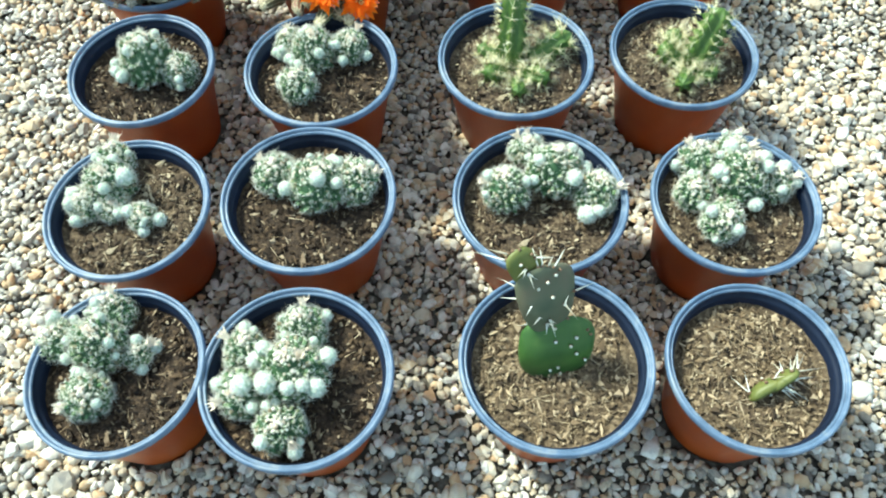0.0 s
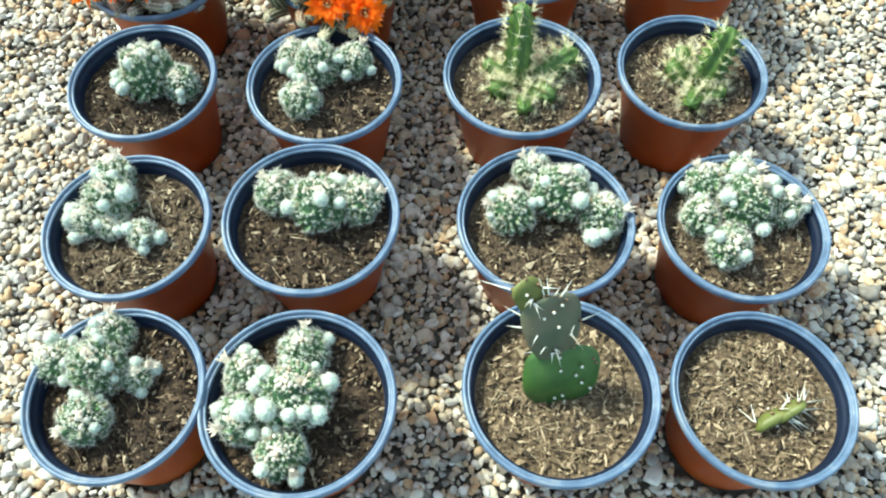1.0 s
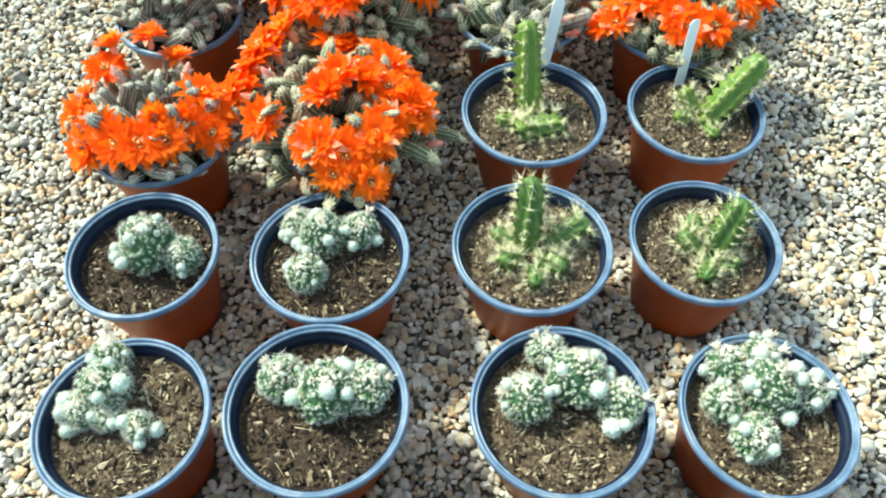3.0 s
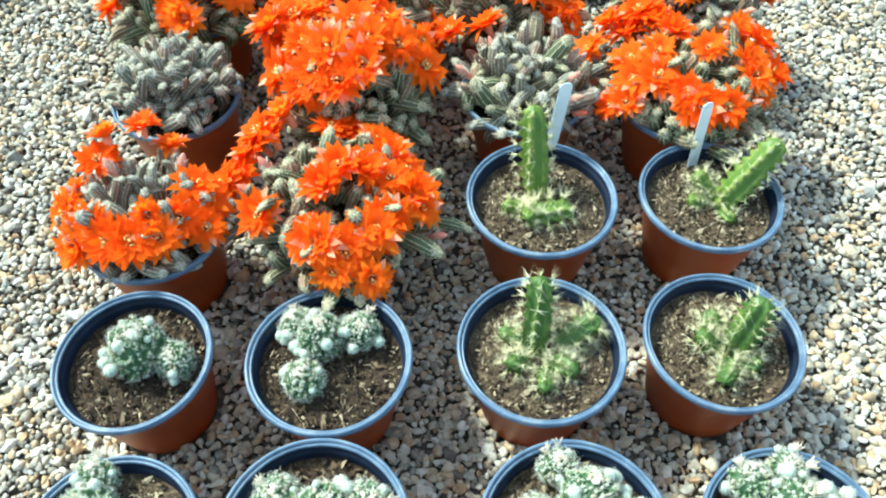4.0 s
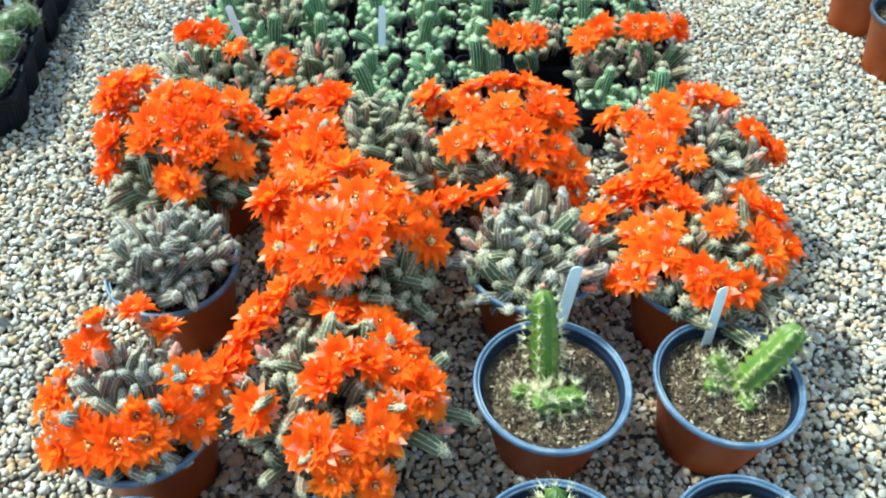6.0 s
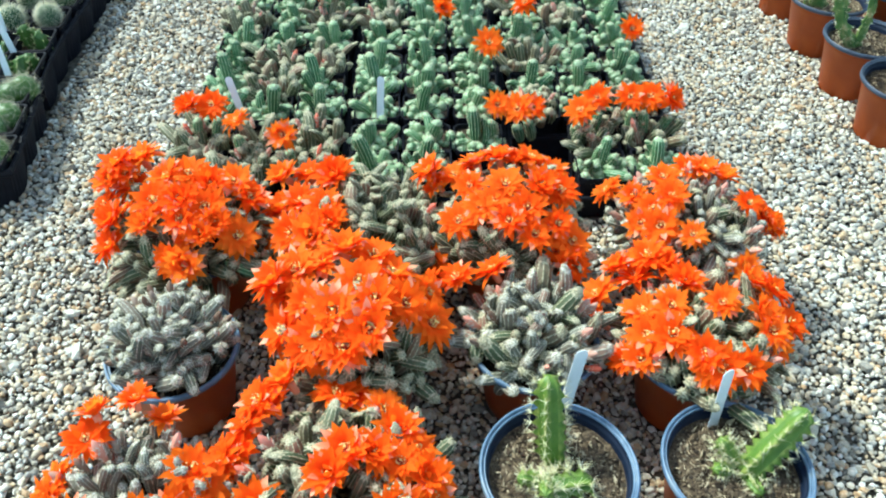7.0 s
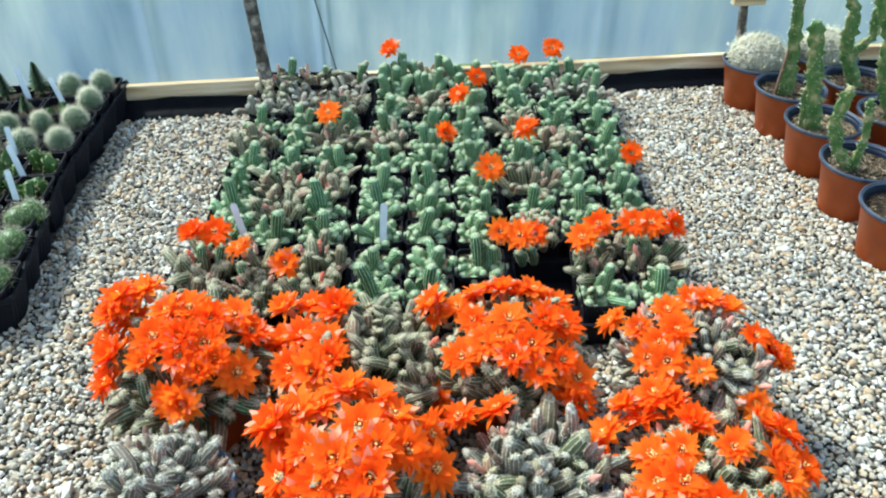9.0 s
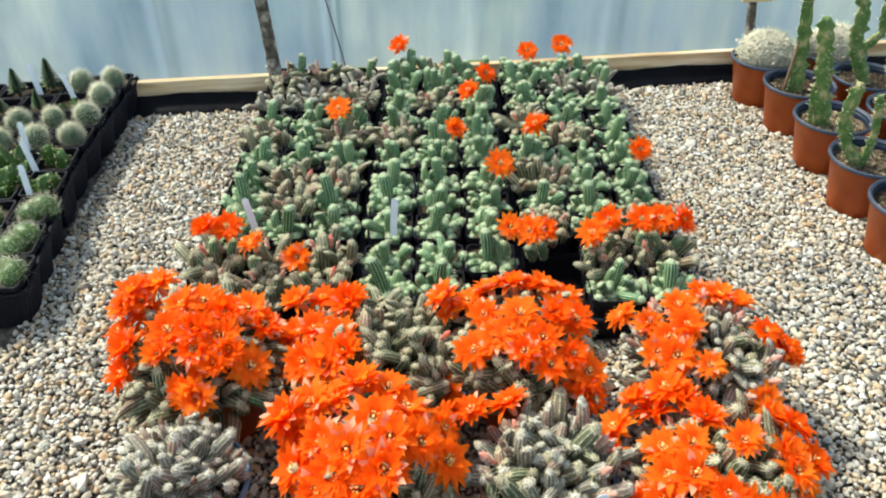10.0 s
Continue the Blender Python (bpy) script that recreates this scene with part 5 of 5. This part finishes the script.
def left_block():
    q = np.random.default_rng(91)
    cell_tray(0, 2)
    cell_tray(3, 8)
    for j in range(9):
        for i in range(6):
            x, y = block_spot(i, j)
            kind = "spires" if j >= 7 and i >= 2 else "shoots" if (j, i) == (7, 1) or j in (3, 4) else "ball" if j >= 5 else "needles"
            label = {"spires": "dark green conical spire succulent in a black square pot", "ball": "round pale-spined ball cactus in a black square pot", "shoots": "knobbly green shoots in a black square pot", "needles": "dark cactus under long pale spines in a square pot"}[kind]
            name = {"spires": "spire_succulent", "ball": "ball_cactus", "shoots": "knobbly_cactus", "needles": "bristly_cactus"}[kind]
            root = new(name)
            root.empty_display_size = 0.02
            root.matrix_basis = pose(x, y, 0.005, q.normal(0, 0.6), q.normal(0, 0.6), 4 + q.normal(0, 1.2)) @ Matrix.Diagonal((0.72, 0.95, 1, 1))
            tagged(root, label, "potted cactus", "square pots by the wall")
            part("pot", DEEP_POT, root, label="deep black square plastic pot")
            part("soil", SQ_SOIL[j % 2], root, label="brown gritty soil")
            even = Matrix.Diagonal((1 / 0.72, 1 / 0.95, 1, 1))
            if kind == "ball":
                part("body", BALLS[q.integers(0, 2)], root, even @ place((q.normal(0, 0.002), q.normal(0, 0.002), 0.077), (q.normal(0, 0.1), q.normal(0, 0.1), 1), q.uniform(0, 6), q.uniform(0.80, 0.96)))
            elif kind == "spires":
                part("spire", SPIRES[q.integers(0, 2)], root, even @ place((q.normal(0, 0.004), q.normal(0, 0.004), 0.060), (0, 0, 1), q.uniform(0, 6), 0.55 if j == 7 else 0.92 if i == 2 else 0.78))
            elif kind == "shoots":
                for k in range(2 if j == 7 else 4):
                    part("shoot", PLAIN_SHOOTS[q.integers(0, 3)], root, even @ place((q.normal(0, 0.010), q.normal(0, 0.010), 0.052), (q.normal(0, 0.5), q.normal(0, 0.5), 1), q.uniform(0, 6), 0.7 if j == 7 else q.uniform(0.9, 1.4)))
            else:
                for k in range(2):
                    part("body", BRISTLE[q.integers(0, 2)], root, even @ place((0.009 - 0.018 * k + q.normal(0, 0.004), q.normal(0, 0.012), 0.070), (q.normal(0, 0.2), q.normal(0, 0.2), 1), q.uniform(0, 6), q.uniform(0.75, 1.0)))
    for x, y, ry, s in ((-0.810, 1.852, -15, 0.80), (-0.895, 1.875, -9, 0.88), (-0.822, 1.628, -3, 0.80), (-0.771, 1.552, -10, 0.84), (-0.756, 1.473, -2, 0.80)):
        plant_label(x, y, 0.034, -10, ry, 8, s)



left_block()

# ---- the row of pots with tall cacti ----
def tall_mesh(seed, pts, r):
    """A knobbly, jointed upright stem along a bent line, with scattered bristles."""
    q = np.random.default_rng(seed)
    g = Geo()
    P = [np.array(p, float) for p in pts]
    n, rings, V = 20, [], []
    L = 9
    for k in range(len(P) - 1):
        for i in range(L):
            t = i / L
            rings.append((P[k] * (1 - t) + P[k + 1] * t, 0.72 * r * (1 - 0.25 * (k + t) / len(P)) * (0.82 + 0.24 * math.sin(math.pi * t))))
    rings.append((P[-1], r * 0.3))
    for i, (c, rr) in enumerate(rings):
        for j in range(n):
            a = 2 * math.pi * j / n
            kn = 1 + 0.24 * math.cos(5 * a + i * 0.10) + (0.12 if i % 2 else -0.06) * (1 + math.cos(5 * a + i * 0.10)) + q.normal(0, 0.06)
            tooth = 1 + (0.30 if i % 3 == 1 else -0.10) * abs(math.cos(a)) ** 6
            V.append(c + np.array([1.12 * math.cos(a) * tooth, 0.72 * math.sin(a), 0]) * rr * kn)
    F = [(i * n + j, i * n + (j + 1) % n, (i + 1) * n + (j + 1) % n, (i + 1) * n + j) for i in range(len(rings) - 1) for j in range(n)]
    F.append(tuple((len(rings) - 1) * n + j for j in range(n)))
    g.add(V, F, 0)
    for i in range(0, len(V), 3):
        c = rings[i // n][0]
        d = V[i] - c
        d /= np.linalg.norm(d) + 1e-9
        if q.uniform() < 0.5:
            continue
        for j in range(4):
            Vn, Fn = spike(V[i], d + q.normal(0, 0.5, 3), q.uniform(0.004, 0.009), 0.0004)
            g.add(Vn, Fn, 1)
    return g.mesh("tall_stem", [M_TALL, M_NEEDLE])


M_TALL = material("knobbly_green", [(0.28, (0.045, 0.10, 0.025)), (0.46, (0.085, 0.165, 0.04)), (0.57, (0.16, 0.22, 0.065)), (0.68, (0.42, 0.36, 0.18))], 40, 0.55, 0.3, 300)


def wool_ball_mesh(seed, r):
    """A broad dome of matted cream-white wool with small tufts."""
    q = np.random.default_rng(seed)
    g = Geo()
    shape = np.array([1, 1, 0.82])
    g.add(ICO2[0] * r * 0.94 * shape, ICO2[1], 0)
    for d in fib(420, 1.0, -0.25):
        d = d + q.normal(0, 0.04, 3)
        lump = 1 + 0.06 * noise.noise(Vector(d) * 3)
        g.add(ICO0[0] * r * q.uniform(0.025, 0.055) + d * r * 0.95 * lump * shape, ICO0[1], 0)
        for j in range(6):
            Vn, Fn = spike(d * r * 0.93 * lump * shape, d + q.normal(0, 0.6, 3), r * q.uniform(0.14, 0.36), r * 0.009)
            g.add(Vn, Fn, 1)
    for d in fib(30, 0.95, 0.0):
        g.add(ICO0[0] * r * 0.06 + (d + q.normal(0, 0.08, 3)) * r * 0.99 * shape, ICO0[1], 2)
    return g.mesh("woolly_head", [M_FLEECE, M_HALO, M_CREAM])


M_FLEECE = material("cream_fleece", [(0.3, (0.30, 0.27, 0.21)), (0.7, (0.50, 0.47, 0.40))], 60, 0.95, 0.6, 900)
WOOLLY = wool_ball_mesh(700, 0.058)


def right_row():
    lab = "terracotta pot with a tall knobbly green cactus"
    spots = [(0.721, 1.403), (0.714, 1.548), (0.707, 1.702), (0.700, 1.855), (0.674, 1.990)]
    shapes = [
        [([(0, 0, 0.078), (0.03, 0.01, 0.15), (0.02, 0.0, 0.22)], 0.012)],
        [([(-0.018, 0, 0.078), (-0.058, 0.0, 0.135), (-0.074, 0.0, 0.180), (-0.066, 0.0, 0.245)], 0.0135), ([(-0.014, 0, 0.078), (-0.014, -0.004, 0.15), (-0.028, -0.004, 0.225)], 0.0085)],
        [([(-0.016, 0, 0.078), (-0.038, 0, 0.166), (-0.052, 0.004, 0.231), (-0.070, 0, 0.300)], 0.0175), ([(-0.040, 0.0, 0.078), (-0.056, 0.0, 0.168)], 0.005)],
        [([(-0.002, 0, 0.078), (-0.010, 0, 0.160), (-0.030, 0.0, 0.275), (-0.045, 0.0, 0.37)], 0.0125), ([(-0.016, 0, 0.078), (-0.022, 0, 0.172), (-0.036, 0, 0.275), (-0.05, 0, 0.34)], 0.007)],
    ]
    for k, (x, y) in enumerate(spots):
        if k == 4:
            root = pot_thing("woolly_cactus", x, y, "terracotta pot with a dense white woolly ball cactus", "potted cactus", "pots by the edge", soil=k, dark=True)
            part("woolly_head", WOOLLY, root, pose(0, 0, 0.110))
            continue
        root = pot_thing("tall_cactus", x, y, lab, "potted cactus", "pots by the edge", soil=k, dark=True)
        for m, (pts, r) in enumerate(shapes[k]):
            part("stem", tall_mesh(720 + 5 * k + m, pts, r), root)
        if k == 3:
            V, F = lathe([(0.0034, 0.0), (0.0034, 0.30), (0.0, 0.301)], 8)
            part("cane", mk("cane", V, F, M_STAKE), root, place((-0.030, 0.0, 0.078), (0.04, 0, 1), 0), "thin brown support cane")
    for k, (x, y) in enumerate([(0.880, 1.43), (0.872, 1.58), (0.865, 1.735), (0.858, 1.888), (0.838, 2.02)]):
        if k == 4:
            root = pot_thing("woolly_cactus", x, y, "terracotta pot with a dense white woolly ball cactus", "potted cactus", "pots by the edge", soil=k, dark=True)
            part("woolly_head", WOOLLY, root, pose(0, 0, 0.110))
            continue
        root = pot_thing("tall_cactus", x, y, lab, "potted cactus", "pots by the edge", soil=k, dark=True)
        pts = [(0, 0, 0.078), (-0.05, 0, 0.17), (-0.085 + 0.01 * k, 0, 0.25), (-0.11, 0.0, 0.34)]
        part("stem", tall_mesh(760 + k, pts, 0.0165), root)
        part("stem", tall_mesh(770 + k, [(-0.04, 0, 0.15), (0.0, 0, 0.20), (-0.01, 0, 0.26)], 0.0135), root)


right_row()

# ---- loose gravel ----
def gravel(name, x_of, y0, y1, pitch, template, seed, size):
    """Rounded, flattened pebbles heaped over the bed, left out where pots stand and trays lie."""
    q = np.random.default_rng(seed)
    xs = []
    for j in range(int((y1 - y0) / pitch)):
        y = y0 + j * pitch
        lo, hi = x_of(y)
        n = int((hi - lo) / pitch)
        xs.append(np.stack([lo + (np.arange(n) + 0.5 * (j % 2)) * pitch, np.full(n, y)], 1))
    P = np.concatenate(xs)
    P = P + q.normal(0, pitch * 0.32, P.shape)
    keep = np.ones(len(P), bool)
    for o in bpy.data.objects:
        if o.parent is None and o.type == "EMPTY" and any(c.name.startswith("pot") and c.data == POT_WALL for c in o.children):
            keep &= (P[:, 0] - o.location.x) ** 2 + (P[:, 1] - o.location.y) ** 2 > 0.0515 ** 2
    keep &= ~((P[:, 0] > -0.442) & (P[:, 0] < 0.331) & (P[:, 1] > 1.188))
    keep &= ~((P[:, 0] < -0.738 + 0.063 * (1.90 - P[:, 1])) & (P[:, 1] > 1.185))
    keep &= P[:, 1] < 1.935 + (P[:, 0] + 0.745) * 0.1135
    P = P[keep]
    n = len(P)
    T, TF = template
    TF = np.array(TF)
    a = q.lognormal(math.log(size * 1.10), 0.30, n)
    S = np.stack([a, a * q.uniform(0.58, 0.98, n), a * q.uniform(0.42, 0.75, n)], 1)
    yaw, p, r = q.uniform(0, 6.283, n), q.normal(0, 0.38, n), q.normal(0, 0.38, n)
    cy, sy, cp, sp, cr, sr = np.cos(yaw), np.sin(yaw), np.cos(p), np.sin(p), np.cos(r), np.sin(r)
    R = np.stack([np.stack([cy * cp, cy * sp * sr - sy * cr, cy * sp * cr + sy * sr], 1), np.stack([sy * cp, sy * sp * sr + cy * cr, sy * sp * cr - cy * sr], 1), np.stack([-sp, cp * sr, cp * cr], 1)], 1)
    V = T[None] * (1 + q.normal(0, 0.10, (n, len(T), 1)))
    for k in range(5):  # worn flat faces
        N = q.normal(0, 1, (n, 1, 3))
        N /= np.linalg.norm(N, axis=2, keepdims=True)
        over = np.maximum(0, (V * N).sum(2, keepdims=True) - q.uniform(0.42, 0.85, (n, 1, 1)))
        V = V - over * N
    V = V * S[:, None]
    V = np.einsum("nij,nkj->nki", R, V)
    z = S[:, 2] * 0.55 - 0.002 + q.uniform(0, 0.004, n)
    V += np.concatenate([P, z[:, None]], 1)[:, None]
    F = (TF[None] + (np.arange(n) * len(T))[:, None, None]).reshape(-1)
    me = bpy.data.meshes.new(name)
    me.vertices.add(n * len(T))
    me.vertices.foreach_set("co", V.reshape(-1))
    me.loops.add(len(F))
    me.loops.foreach_set("vertex_index", F.astype(np.int32))
    k = n * len(TF)
    me.polygons.add(k)
    me.polygons.foreach_set("loop_start", np.arange(0, 3 * k, 3, dtype=np.int32))
    me.polygons.foreach_set("use_smooth", np.repeat(q.uniform(0, 1, n) < 0.45, len(TF)))
    me.materials.append(M_PEBBLE)
    me.update(calc_edges=True)
    me.validate()
    tagged(new(name, me), "loose rounded cream, grey and tan gravel pebbles", "gravel", kind="stuff")


gravel("gravel_near", lambda y: (-0.58 - 0.22 * y, 0.60 + 0.22 * y), 0.02, 0.62, 0.0057, COBBLE, 11, 0.0041)
gravel("gravel_far", lambda y: (-0.58 - 0.25 * y, 0.60 + 0.25 * y), 0.62, 2.08, 0.0060, ICO0, 12, 0.0043)
